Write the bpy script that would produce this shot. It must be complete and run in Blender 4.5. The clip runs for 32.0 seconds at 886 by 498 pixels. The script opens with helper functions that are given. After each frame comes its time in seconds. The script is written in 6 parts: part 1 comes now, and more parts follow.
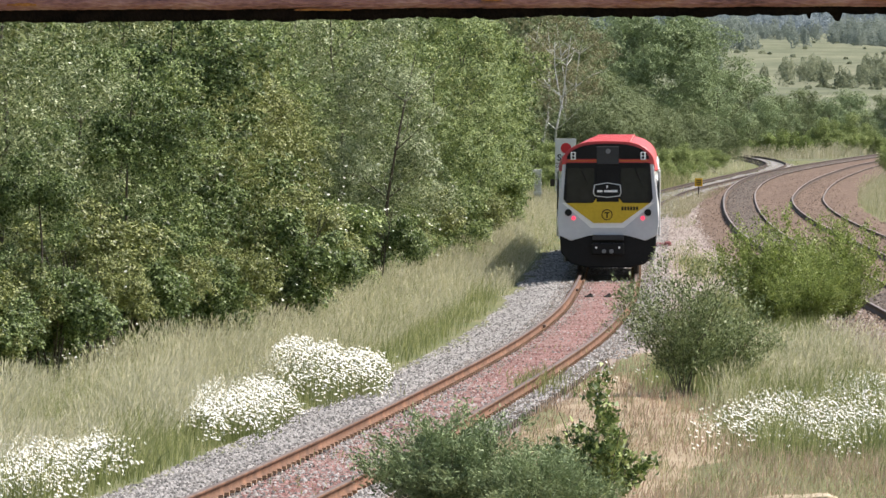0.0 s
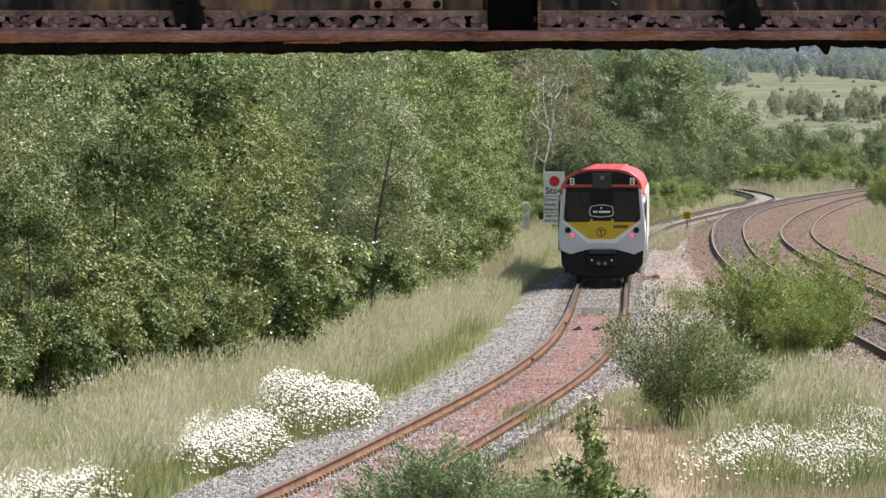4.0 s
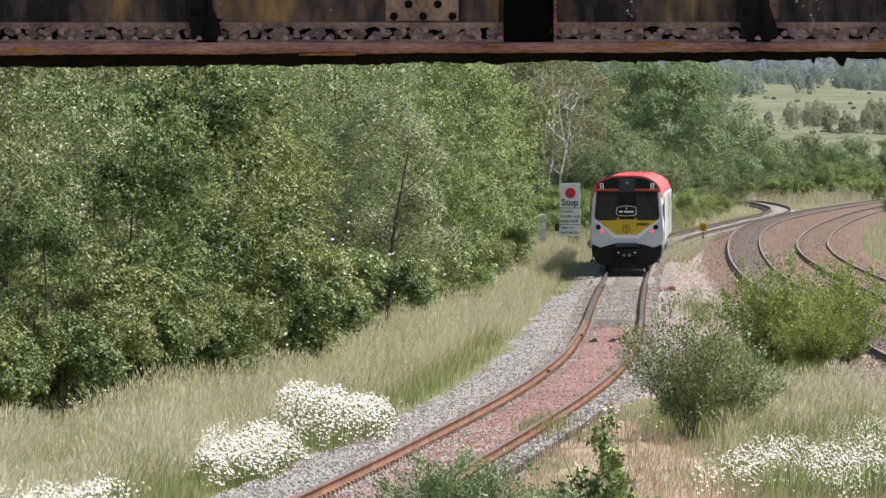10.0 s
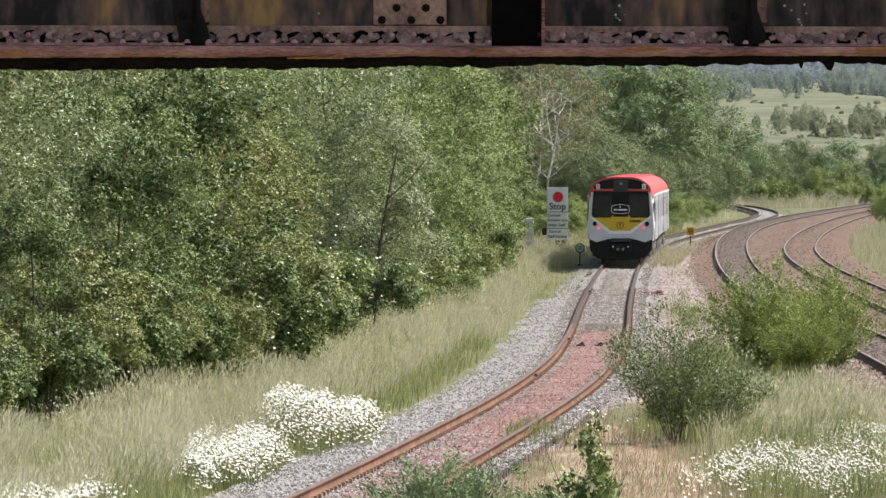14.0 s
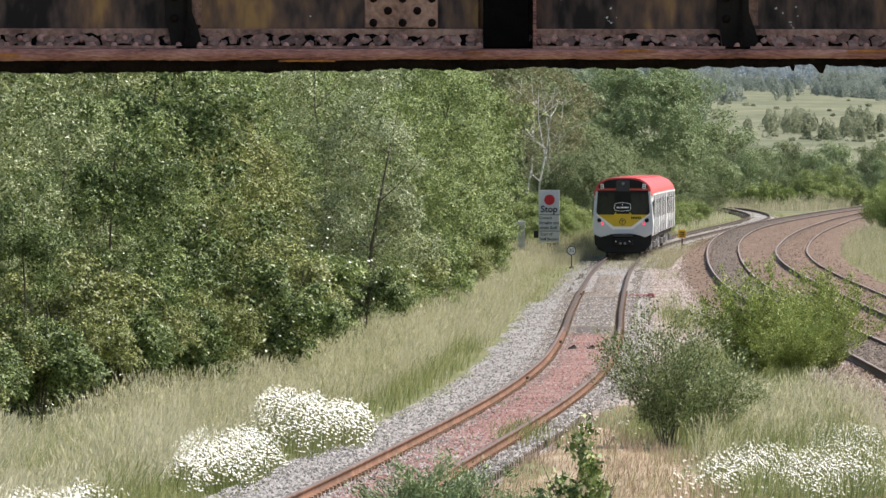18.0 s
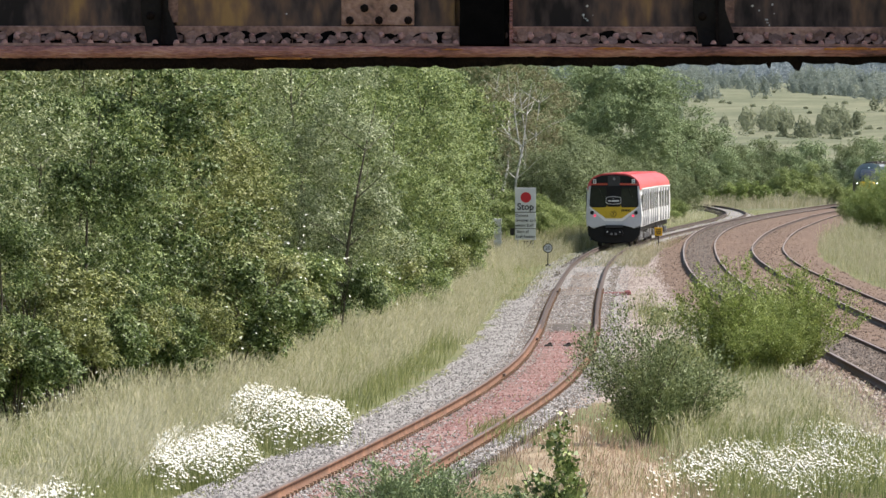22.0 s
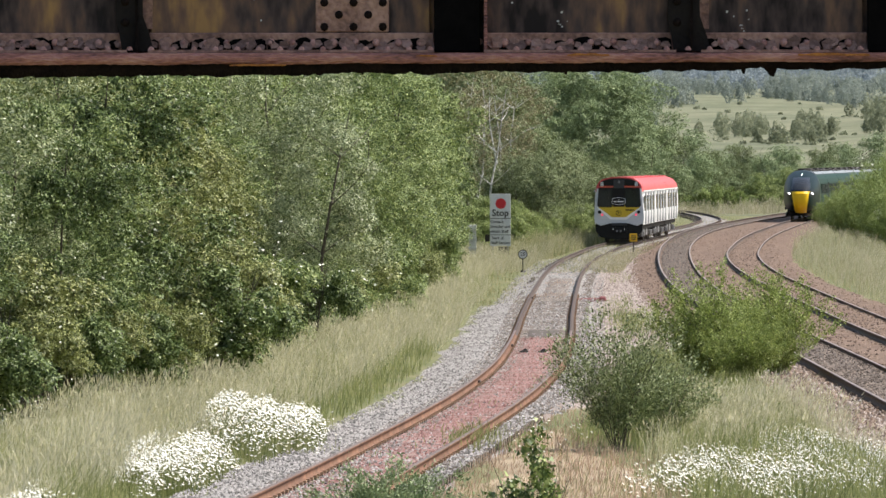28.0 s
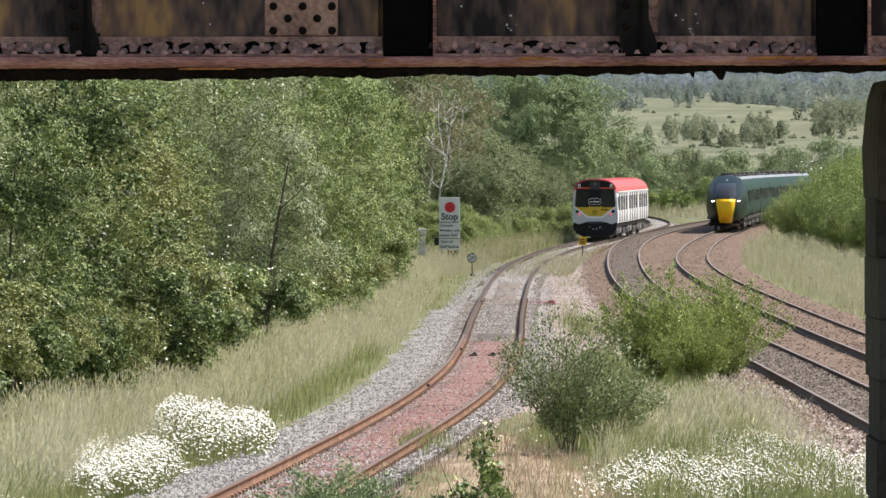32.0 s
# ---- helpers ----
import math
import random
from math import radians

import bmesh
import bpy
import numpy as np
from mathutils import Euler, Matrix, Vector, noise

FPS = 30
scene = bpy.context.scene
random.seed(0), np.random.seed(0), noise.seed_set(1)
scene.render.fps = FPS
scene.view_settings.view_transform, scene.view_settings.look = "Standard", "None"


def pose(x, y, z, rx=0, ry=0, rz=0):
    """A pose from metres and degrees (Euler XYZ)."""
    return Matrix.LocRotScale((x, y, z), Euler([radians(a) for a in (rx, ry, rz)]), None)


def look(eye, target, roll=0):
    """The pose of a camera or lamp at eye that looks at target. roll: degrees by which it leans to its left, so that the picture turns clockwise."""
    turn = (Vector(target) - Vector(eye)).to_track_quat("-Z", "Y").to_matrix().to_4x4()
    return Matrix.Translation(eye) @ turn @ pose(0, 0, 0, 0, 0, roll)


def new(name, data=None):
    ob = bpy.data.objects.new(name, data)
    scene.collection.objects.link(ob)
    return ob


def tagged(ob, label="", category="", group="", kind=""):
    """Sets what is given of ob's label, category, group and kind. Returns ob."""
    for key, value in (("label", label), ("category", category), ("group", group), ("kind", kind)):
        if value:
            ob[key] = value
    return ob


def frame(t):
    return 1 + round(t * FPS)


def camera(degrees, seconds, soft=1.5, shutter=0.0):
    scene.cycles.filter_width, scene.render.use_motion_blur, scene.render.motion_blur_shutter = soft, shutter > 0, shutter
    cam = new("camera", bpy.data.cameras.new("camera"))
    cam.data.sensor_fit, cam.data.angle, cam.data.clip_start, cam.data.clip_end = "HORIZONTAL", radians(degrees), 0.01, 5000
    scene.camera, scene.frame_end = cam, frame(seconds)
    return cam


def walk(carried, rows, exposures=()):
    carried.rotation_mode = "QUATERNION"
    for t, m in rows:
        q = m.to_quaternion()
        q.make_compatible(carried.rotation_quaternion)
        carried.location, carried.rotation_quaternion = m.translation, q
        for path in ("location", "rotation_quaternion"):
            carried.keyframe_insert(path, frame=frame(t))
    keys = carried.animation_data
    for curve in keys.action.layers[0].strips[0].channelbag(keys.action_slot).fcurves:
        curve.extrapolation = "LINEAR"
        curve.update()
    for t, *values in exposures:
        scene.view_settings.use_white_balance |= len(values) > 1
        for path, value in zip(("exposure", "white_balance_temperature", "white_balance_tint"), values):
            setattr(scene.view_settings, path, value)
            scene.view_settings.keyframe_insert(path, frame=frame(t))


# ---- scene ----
# ---- the camera: a long lens on a tripod head that drifts ----
from collections import defaultdict
cam = camera(5.754, 32.0, soft=1.5)
EYE = Vector((0.0, 0.0, 4.62))
# seconds, turn to the right, tilt, roll in degrees
PATH = [
    (0, -0.5230, -0.9468, -0.029),
    (0.5, -0.4789, -0.9238, -0.052),
    (1, -0.4157, -0.8974, -0.051),
    (1.5, -0.4057, -0.8451, -0.017),
    (2, -0.4493, -0.7979, 0.055),
    (2.5, -0.4675, -0.7733, 0.102),
    (3, -0.4872, -0.7535, 0.055),
    (3.5, -0.4578, -0.7415, 0.023),
    (5.5, -0.4113, -0.6886, 0.050),
    (6, -0.4536, -0.6631, -0.001),
    (6.5, -0.4760, -0.6536, -0.009),
    (7, -0.4732, -0.6544, -0.072),
    (7.5, -0.4609, -0.6626, -0.044),
    (8, -0.4720, -0.6713, -0.018),
    (8.5, -0.5043, -0.6527, 0.029),
    (9, -0.5717, -0.6402, 0.051),
    (9.5, -0.5957, -0.6405, 0.037),
    (10, -0.5513, -0.6556, -0.015),
    (10.5, -0.5113, -0.6666, -0.050),
    (11, -0.4658, -0.6777, -0.034),
    (11.5, -0.4404, -0.6780, 0.035),
    (12, -0.4530, -0.6520, 0.068),
    (12.5, -0.4668, -0.6395, 0.073),
    (13, -0.4781, -0.6338, 0.068),
    (13.5, -0.4703, -0.6348, 0.081),
    (15.5, -0.5204, -0.6140, 0.155),
    (16, -0.5710, -0.6190, 0.144),
    (16.5, -0.5859, -0.6184, 0.109),
    (17, -0.5315, -0.6278, 0.089),
    (17.5, -0.4770, -0.6115, 0.040),
    (18, -0.4156, -0.6130, 0.064),
    (18.5, -0.3779, -0.6010, 0.050),
    (19, -0.3947, -0.6062, 0.099),
    (19.5, -0.4207, -0.6174, 0.048),
    (20, -0.4220, -0.6257, 0.034),
    (20.5, -0.3769, -0.6329, -0.003),
    (21, -0.3355, -0.6451, -0.005),
    (21.5, -0.2861, -0.6547, 0.039),
    (22, -0.2619, -0.6290, 0.075),
    (22.5, -0.3027, -0.6137, 0.132),
    (23, -0.3351, -0.6065, 0.133),
    (23.5, -0.3575, -0.6293, 0.117),
    (24, -0.3406, -0.6612, 0.056),
    (24.5, -0.2806, -0.6721, -0.001),
    (25, -0.2283, -0.6782, -0.055),
    (25.5, -0.2135, -0.6550, -0.061),
    (27.5, -0.1621, -0.5904, -0.037),
    (28, -0.0992, -0.5877, -0.033),
    (28.5, -0.0620, -0.5762, -0.031),
    (29, -0.0731, -0.5649, -0.043),
    (29.5, -0.0515, -0.5721, -0.035),
    (30, 0.0000, -0.5876, -0.072),
    (30.5, 0.0894, -0.5893, -0.078),
    (31, 0.1443, -0.5965, -0.123),
    (31.5, 0.2094, -0.5834, -0.090),
    (32, 0.2310, -0.5640, -0.075),
]

def aim(turn, tilt, roll):
    a, b = radians(turn), radians(tilt)
    way = Vector((math.sin(a) * math.cos(b), math.cos(a) * math.cos(b), math.sin(b)))
    return look(EYE, EYE + way, roll)


walk(cam, [(t, aim(a, b, c)) for t, a, b, c in PATH])

# ---- daylight ----
SUN_EL, SUN_AZ = 54.0, 74.0      # degrees; azimuth from +y towards +x
world = bpy.data.worlds.new("sky")
scene.world = world
world.use_nodes = True
wn = world.node_tree
wn.nodes.clear()
sky = wn.nodes.new("ShaderNodeTexSky")
sky.sky_type = "NISHITA"
sky.sun_disc = False
sky.sun_elevation, sky.sun_rotation = radians(SUN_EL), radians(SUN_AZ)
sky.air_density, sky.dust_density = 1.2, 2.5
bg = wn.nodes.new("ShaderNodeBackground")
bg.inputs["Strength"].default_value = 0.107
wout = wn.nodes.new("ShaderNodeOutputWorld")
wn.links.new(sky.outputs[0], bg.inputs[0])
wn.links.new(bg.outputs[0], wout.inputs[0])
sun = new("sun", bpy.data.lights.new("sun", "SUN"))
sun.data.energy, sun.data.angle, sun.data.color = 5.0, radians(0.5), (1.0, 0.94, 0.86)
_d = Vector((math.sin(radians(SUN_AZ)) * math.cos(radians(SUN_EL)), math.cos(radians(SUN_AZ)) * math.cos(radians(SUN_EL)), math.sin(radians(SUN_EL))))
sun.matrix_world = look(_d * 100, (0, 0, 0))
scene.view_settings.exposure = 0.46


# ---- materials ----
def material(name, colors, rough=0.7, scale=3.0, fine=40.0, bump=0.0, metal=0.0, island=0.0, rand=0.0, translucent=0.0, spec=0.4, streak=None, contrast=(0.35, 0.65)):
    """Two or more colours mixed by coarse and fine noise; island / rand shift the brightness of single pieces."""
    m = bpy.data.materials.new(name)
    m.use_nodes = True
    nt = m.node_tree
    nt.nodes.clear()
    N, L = nt.nodes.new, nt.links.new
    out = N("ShaderNodeOutputMaterial")
    p = N("ShaderNodeBsdfPrincipled")
    p.inputs["Roughness"].default_value = rough
    p.inputs["Metallic"].default_value = metal
    p.inputs["Specular IOR Level"].default_value = spec
    tc = N("ShaderNodeTexCoord")
    src = tc.outputs["Object"]
    if streak:
        mp = N("ShaderNodeMapping")
        mp.inputs["Scale"].default_value = streak
        L(src, mp.inputs[0])
        src = mp.outputs[0]
    n1, n2 = N("ShaderNodeTexNoise"), N("ShaderNodeTexNoise")
    n1.inputs["Scale"].default_value, n2.inputs["Scale"].default_value = scale, fine
    n1.inputs["Detail"].default_value, n2.inputs["Detail"].default_value = 4, 3
    L(src, n1.inputs[0]), L(src, n2.inputs[0])
    ad = N("ShaderNodeMath")
    ad.operation = "MULTIPLY_ADD"
    ad.inputs[1].default_value = 0.6
    L(n1.outputs[0], ad.inputs[0])
    mu = N("ShaderNodeMath")
    mu.operation = "MULTIPLY"
    mu.inputs[1].default_value = 0.4
    L(n2.outputs[0], mu.inputs[0])
    L(mu.outputs[0], ad.inputs[2])
    fac = ad.outputs[0]
    if island or rand:
        g = N("ShaderNodeNewGeometry") if island else N("ShaderNodeObjectInfo")
        r = g.outputs["Random Per Island"] if island else g.outputs["Random"]
        a2 = N("ShaderNodeMath")
        a2.operation = "MULTIPLY_ADD"
        a2.inputs[1].default_value = island or rand
        L(r, a2.inputs[0])
        a3 = N("ShaderNodeMath")
        a3.operation = "SUBTRACT"
        a3.inputs[1].default_value = (island or rand) * 0.5
        L(fac, a3.inputs[0])
        L(a3.outputs[0], a2.inputs[2])
        fac = a2.outputs[0]
    ramp = N("ShaderNodeValToRGB")
    e = ramp.color_ramp.elements
    lo, hi = contrast
    for i, c in enumerate(colors):
        pos = lo + (hi - lo) * i / max(1, len(colors) - 1)
        el = e[i] if i < 2 else e.new(pos)
        el.position, el.color = pos, (*c, 1)
    L(fac, ramp.inputs[0])
    L(ramp.outputs[0], p.inputs["Base Color"])
    if bump:
        b = N("ShaderNodeBump")
        b.inputs["Strength"].default_value = bump
        b.inputs["Distance"].default_value = 0.02
        L(n2.outputs[0], b.inputs["Height"])
        L(b.outputs[0], p.inputs["Normal"])
    sh = p.outputs[0]
    if translucent:
        t = N("ShaderNodeBsdfTranslucent")
        L(ramp.outputs[0], t.inputs[0])
        mx = N("ShaderNodeMixShader")
        mx.inputs[0].default_value = translucent
        L(sh, mx.inputs[1]), L(t.outputs[0], mx.inputs[2])
        sh = mx.outputs[0]
    L(sh, out.inputs[0])
    return m


def glow(name, color, strength):
    m = bpy.data.materials.new(name)
    m.use_nodes = True
    p = m.node_tree.nodes["Principled BSDF"]
    p.inputs["Base Color"].default_value = (*color, 1)
    p.inputs["Emission Color"].default_value = (*color, 1)
    p.inputs["Emission Strength"].default_value = strength
    return m


def leafy(name, a, b, c, **k):
    k = {"rough": 0.45, "scale": 0.45, "fine": 5.0, "island": 0.72, "translucent": 0.16, "spec": 0.3, **k}
    return material(name, (a, b, c), **k)


M = {
    "soil": material("grassy soil", ((0.085, 0.105, 0.036), (0.14, 0.147, 0.06), (0.19, 0.17, 0.088)), 0.95, 0.25, 3.0, 0.6),
    "meadow": material("far meadow", ((0.085, 0.1, 0.055), (0.137, 0.147, 0.084), (0.205, 0.2, 0.128)), 0.95, 0.035, 0.3, contrast=(0.36, 0.64)),
    "ballast": material("grey ballast", ((0.12, 0.112, 0.105), (0.25, 0.235, 0.222), (0.36, 0.34, 0.32)), 0.9, 0.6, 14.0, 0.9),
    "stone": material("ballast stones", ((0.11, 0.104, 0.101), (0.235, 0.222, 0.215), (0.37, 0.35, 0.34)), 0.9, 0.8, 9.0, 0.0, island=0.6),
    "rusty_stone": material("rust-stained ballast stones", ((0.152, 0.070, 0.064), (0.247, 0.121, 0.109), (0.351, 0.217, 0.200)), 0.9, 0.8, 9.0, 0.0, island=0.55),
    "dark_stone": material("dark brown ballast stones", ((0.05, 0.038, 0.03), (0.12, 0.092, 0.076), (0.21, 0.17, 0.145)), 0.9, 0.8, 9.0, 0.0, island=0.6),
    "brown_stone": material("brown ballast stones", ((0.065, 0.042, 0.03), (0.145, 0.094, 0.066), (0.275, 0.205, 0.158)), 0.9, 0.8, 9.0, 0.0, island=0.6),
    "clip": material("rust-pale rail clip", ((0.26, 0.15, 0.09), (0.42, 0.29, 0.19)), 0.8, 6.0, 30.0),
    "pink_stone": material("pinkish gravel stones", ((0.14, 0.105, 0.09), (0.29, 0.235, 0.205), (0.43, 0.375, 0.34)), 0.9, 0.5, 9.0, 0.0, island=0.55),
    "pink_bed": material("pinkish gravel bed", ((0.15, 0.115, 0.10), (0.26, 0.21, 0.185), (0.35, 0.30, 0.265)), 0.9, 0.3, 12.0, 0.8),
    "rust_bed": material("rust-stained bed", ((0.184, 0.075, 0.068), (0.267, 0.121, 0.109), (0.331, 0.197, 0.174)), 0.95, 0.5, 12.0, 0.8),
    "brown_ballast": material("brown main line ballast", ((0.078, 0.048, 0.033), (0.135, 0.086, 0.06), (0.205, 0.142, 0.105)), 0.92, 1.1, 5.0, 0.9, contrast=(0.38, 0.62)),
    "dark_bed": material("dark oiled ballast", ((0.052, 0.039, 0.031), (0.09, 0.068, 0.054), (0.13, 0.102, 0.083)), 0.92, 0.4, 12.0, 0.8),
    "rail_rust": material("rusted rail", ((0.08, 0.04, 0.024), (0.16, 0.078, 0.045), (0.26, 0.13, 0.075)), 0.8, 1.5, 25.0, 0.3),
    "rail_dark": material("dark rail", ((0.045, 0.032, 0.026), (0.10, 0.065, 0.05)), 0.7, 1.5, 25.0, 0.2),
    "rail_side": material("brown rail web", ((0.085, 0.057, 0.043), (0.15, 0.102, 0.076)), 0.8, 1.5, 25.0, 0.2),
    "rail_top": material("worn rail head", ((0.19, 0.145, 0.125), (0.29, 0.24, 0.215)), 0.5, 1.5, 25.0, 0.0, metal=0.15),
    "dark_sleeper": material("oil-dark sleeper", ((0.06, 0.048, 0.04), (0.12, 0.098, 0.085)), 0.9, 2.0, 20.0, 0.3),
    "sleeper": material("weathered timber sleeper", ((0.10, 0.08, 0.065), (0.19, 0.155, 0.13), (0.28, 0.24, 0.21)), 0.9, 2.0, 20.0, 0.5, rand=0.3),
    "willow": leafy("grey-green willow leaves", (0.08, 0.115, 0.036), (0.19, 0.24, 0.09), (0.42, 0.46, 0.24), rough=0.38, spec=0.36, island=0.75),
    "hawthorn": leafy("olive hawthorn leaves", (0.096, 0.120, 0.036), (0.203, 0.232, 0.073), (0.348, 0.369, 0.141)),
    "dogwood": leafy("bright green leaves", (0.082, 0.125, 0.038), (0.20, 0.27, 0.088), (0.37, 0.43, 0.165)),
    "alder": leafy("dark green leaves", (0.046, 0.075, 0.019), (0.111, 0.163, 0.047), (0.247, 0.312, 0.117)),
    "lime": leafy("yellow-green leaves", (0.139, 0.185, 0.044), (0.265, 0.331, 0.088), (0.389, 0.451, 0.151), translucent=0.28),
    # blue raised in the leaf colour to paint haze on far trees
    "broad": leafy("mid-green broad leaves", (0.131, 0.176, 0.088), (0.246, 0.312, 0.157), (0.377, 0.443, 0.246), spec=0.12, island=0.3),
    "bark": material("grey-brown bark", ((0.06, 0.048, 0.038), (0.15, 0.125, 0.10)), 0.95, 3.0, 25.0, 0.8),
    "birch": material("white birch bark", ((0.25, 0.23, 0.21), (0.62, 0.60, 0.57), (0.70, 0.69, 0.66)), 0.8, 1.5, 8.0, 0.3),
    "straw": material("dry seeding grass", ((0.42, 0.40, 0.24), (0.59, 0.55, 0.365), (0.73, 0.68, 0.50)), 0.8, 0.35, 2.0, island=0.28, translucent=0.45),
    "grass": material("green grass", ((0.16, 0.19, 0.07), (0.285, 0.312, 0.122), (0.42, 0.42, 0.2)), 0.8, 0.3, 2.0, island=0.4, translucent=0.45),
    "tan": material("tan dead grass", ((0.36, 0.24, 0.17), (0.52, 0.37, 0.27), (0.62, 0.47, 0.36)), 0.9, 0.5, 3.0, island=0.4, translucent=0.2),
    "petal": material("white daisy petals", ((0.72, 0.73, 0.70), (0.84, 0.84, 0.82)), 0.7, 3.0, 20.0, translucent=0.15),
    "daisy_eye": material("yellow daisy eye", ((0.55, 0.38, 0.03), (0.65, 0.48, 0.05)), 0.8),
    "umbel": material("cream flower heads", ((0.62, 0.63, 0.52), (0.78, 0.78, 0.68)), 0.8, 3.0, 20.0),
}
# distance haze is painted into these three leaf colours, paler and bluer
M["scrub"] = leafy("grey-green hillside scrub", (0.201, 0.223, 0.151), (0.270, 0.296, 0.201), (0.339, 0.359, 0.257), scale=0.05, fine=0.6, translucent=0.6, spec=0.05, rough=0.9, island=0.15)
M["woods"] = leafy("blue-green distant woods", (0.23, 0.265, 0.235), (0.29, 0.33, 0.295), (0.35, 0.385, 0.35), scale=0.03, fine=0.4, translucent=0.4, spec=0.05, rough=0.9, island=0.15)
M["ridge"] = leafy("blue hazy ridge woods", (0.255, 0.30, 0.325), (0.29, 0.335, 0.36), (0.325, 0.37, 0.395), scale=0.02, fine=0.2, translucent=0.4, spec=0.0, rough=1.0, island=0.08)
M["verge"] = leafy("olive-green bush leaves", (0.136, 0.187, 0.056), (0.256, 0.322, 0.106), (0.371, 0.430, 0.164), spec=0.12, island=0.3)
M["sallow"] = leafy("grey-green sallow leaves", (0.100, 0.131, 0.050), (0.199, 0.243, 0.101), (0.331, 0.379, 0.190))
# leaf colour holds extra blue, as haze over the distant crowns
M["olive"] = leafy("dull olive leaves", (0.111, 0.141, 0.065), (0.199, 0.238, 0.115), (0.288, 0.328, 0.176), spec=0.12, island=0.3)
M["birch_leaf"] = leafy("brownish birch leaves", (0.145, 0.135, 0.075), (0.245, 0.228, 0.125), (0.345, 0.318, 0.19), spec=0.1, island=0.3)
M["fresh"] = leafy("soft yellow-green leaves", (0.152, 0.199, 0.071), (0.264, 0.326, 0.118), (0.375, 0.428, 0.180), spec=0.12, translucent=0.35)
M["verge_straw"] = material("pale pinkish verge grass", ((0.34, 0.33, 0.19), (0.49, 0.45, 0.30), (0.63, 0.58, 0.43)), 0.85, 0.35, 2.0, island=0.35, translucent=0.4)
M["low_grass"] = material("low mixed grass", ((0.30, 0.30, 0.14), (0.44, 0.40, 0.24), (0.57, 0.46, 0.34)), 0.9, 0.6, 3.0, island=0.35, translucent=0.4)
M["rust_head"] = material("dull rusted rail head", ((0.10, 0.068, 0.056), (0.19, 0.138, 0.118)), 0.6, 1.5, 25.0)
M["silver"] = leafy("silvery willow leaves", (0.086, 0.119, 0.043), (0.215, 0.264, 0.112), (0.447, 0.493, 0.288), rough=0.36, spec=0.42, island=0.8)
M["sand"] = material("sandy tan soil", ((0.20, 0.155, 0.095), (0.30, 0.235, 0.155), (0.40, 0.32, 0.225)), 0.95, 0.5, 6.0, 0.6)
GROUND = -0.30


# ---- mesh helpers ----
def raw(name, verts, faces, mats=(), midx=None, smooth=False):
    """A mesh from numpy arrays; all faces have as many corners as the array is wide."""
    me = bpy.data.meshes.new(name)
    verts = np.asarray(verts, dtype=np.float32).reshape(-1, 3)
    faces = np.asarray(faces, dtype=np.int32)
    n, c = faces.shape
    me.vertices.add(len(verts))
    me.vertices.foreach_set("co", verts.ravel())
    me.loops.add(n * c)
    me.loops.foreach_set("vertex_index", faces.ravel())
    me.polygons.add(n)
    me.polygons.foreach_set("loop_start", np.arange(0, n * c, c, dtype=np.int32))
    for m in mats:
        me.materials.append(m)
    if midx is not None:
        me.polygons.foreach_set("material_index", np.asarray(midx, dtype=np.int32))
    if smooth:
        me.polygons.foreach_set("use_smooth", np.ones(n, dtype=bool))
    me.update(calc_edges=True)
    return me


def part(name, bm, mat, parent=None, label="", smooth=False, recalc=True):
    me = bpy.data.meshes.new(name)
    if recalc:
        bmesh.ops.recalc_face_normals(bm, faces=bm.faces)
    bm.to_mesh(me)
    bm.free()
    for m in (mat if isinstance(mat, (list, tuple)) else (mat,)):
        me.materials.append(m)
    if smooth:
        for p in me.polygons:
            p.use_smooth = True
    ob = new(name, me)
    if parent is not None:
        ob.parent = parent
    if label:
        tagged(ob, label)
    return ob


def share(name, me, parent, m=None, label=""):
    ob = new(name, me)
    ob.parent = parent
    if m is not None:
        ob.matrix_basis = m
    if label:
        tagged(ob, label)
    return ob


def thing(name, label, category, group="", kind="", m=None):
    ob = tagged(new(name), label, category, group, kind)
    ob.empty_display_size = 0.2
    if m is not None:
        ob.matrix_basis = m
    return ob


def box(x0, x1, y0, y1, z0, z1, bevel=0.0, bm=None):
    own = bmesh.new()
    vs = [own.verts.new((x, y, z)) for x in (x0, x1) for y in (y0, y1) for z in (z0, z1)]
    for q in ((0, 1, 3, 2), (4, 6, 7, 5), (0, 4, 5, 1), (2, 3, 7, 6), (0, 2, 6, 4), (1, 5, 7, 3)):
        own.faces.new([vs[i] for i in q])
    if bevel:
        bmesh.ops.bevel(own, geom=list(own.edges), offset=bevel, segments=1, affect="EDGES", profile=0.7)
    return merge(own, bm)


def merge(own, bm):
    if bm is None:
        return own
    vm = {v: bm.verts.new(v.co) for v in own.verts}
    for f in own.faces:
        bm.faces.new([vm[v] for v in f.verts])
    own.free()
    return bm


def prism(points, depth, axis="y", at=0.0, bevel=0.0, bm=None):
    """A flat outline of (u, z) points, made thick along y (u is x) or along x (u is y)."""
    own = bmesh.new()
    rings = []
    for o in (at, at + depth):
        rings.append([own.verts.new((u, o, z) if axis == "y" else (o, u, z)) for u, z in points])
    n = len(points)
    own.faces.new(rings[0])
    own.faces.new(rings[1][::-1])
    for i in range(n):
        j = (i + 1) % n
        own.faces.new((rings[0][i], rings[1][i], rings[1][j], rings[0][j]))
    if bevel:
        bmesh.ops.bevel(own, geom=[e for e in own.edges if e.calc_length() > bevel * 2.5], offset=bevel, segments=1, affect="EDGES")
    return merge(own, bm)


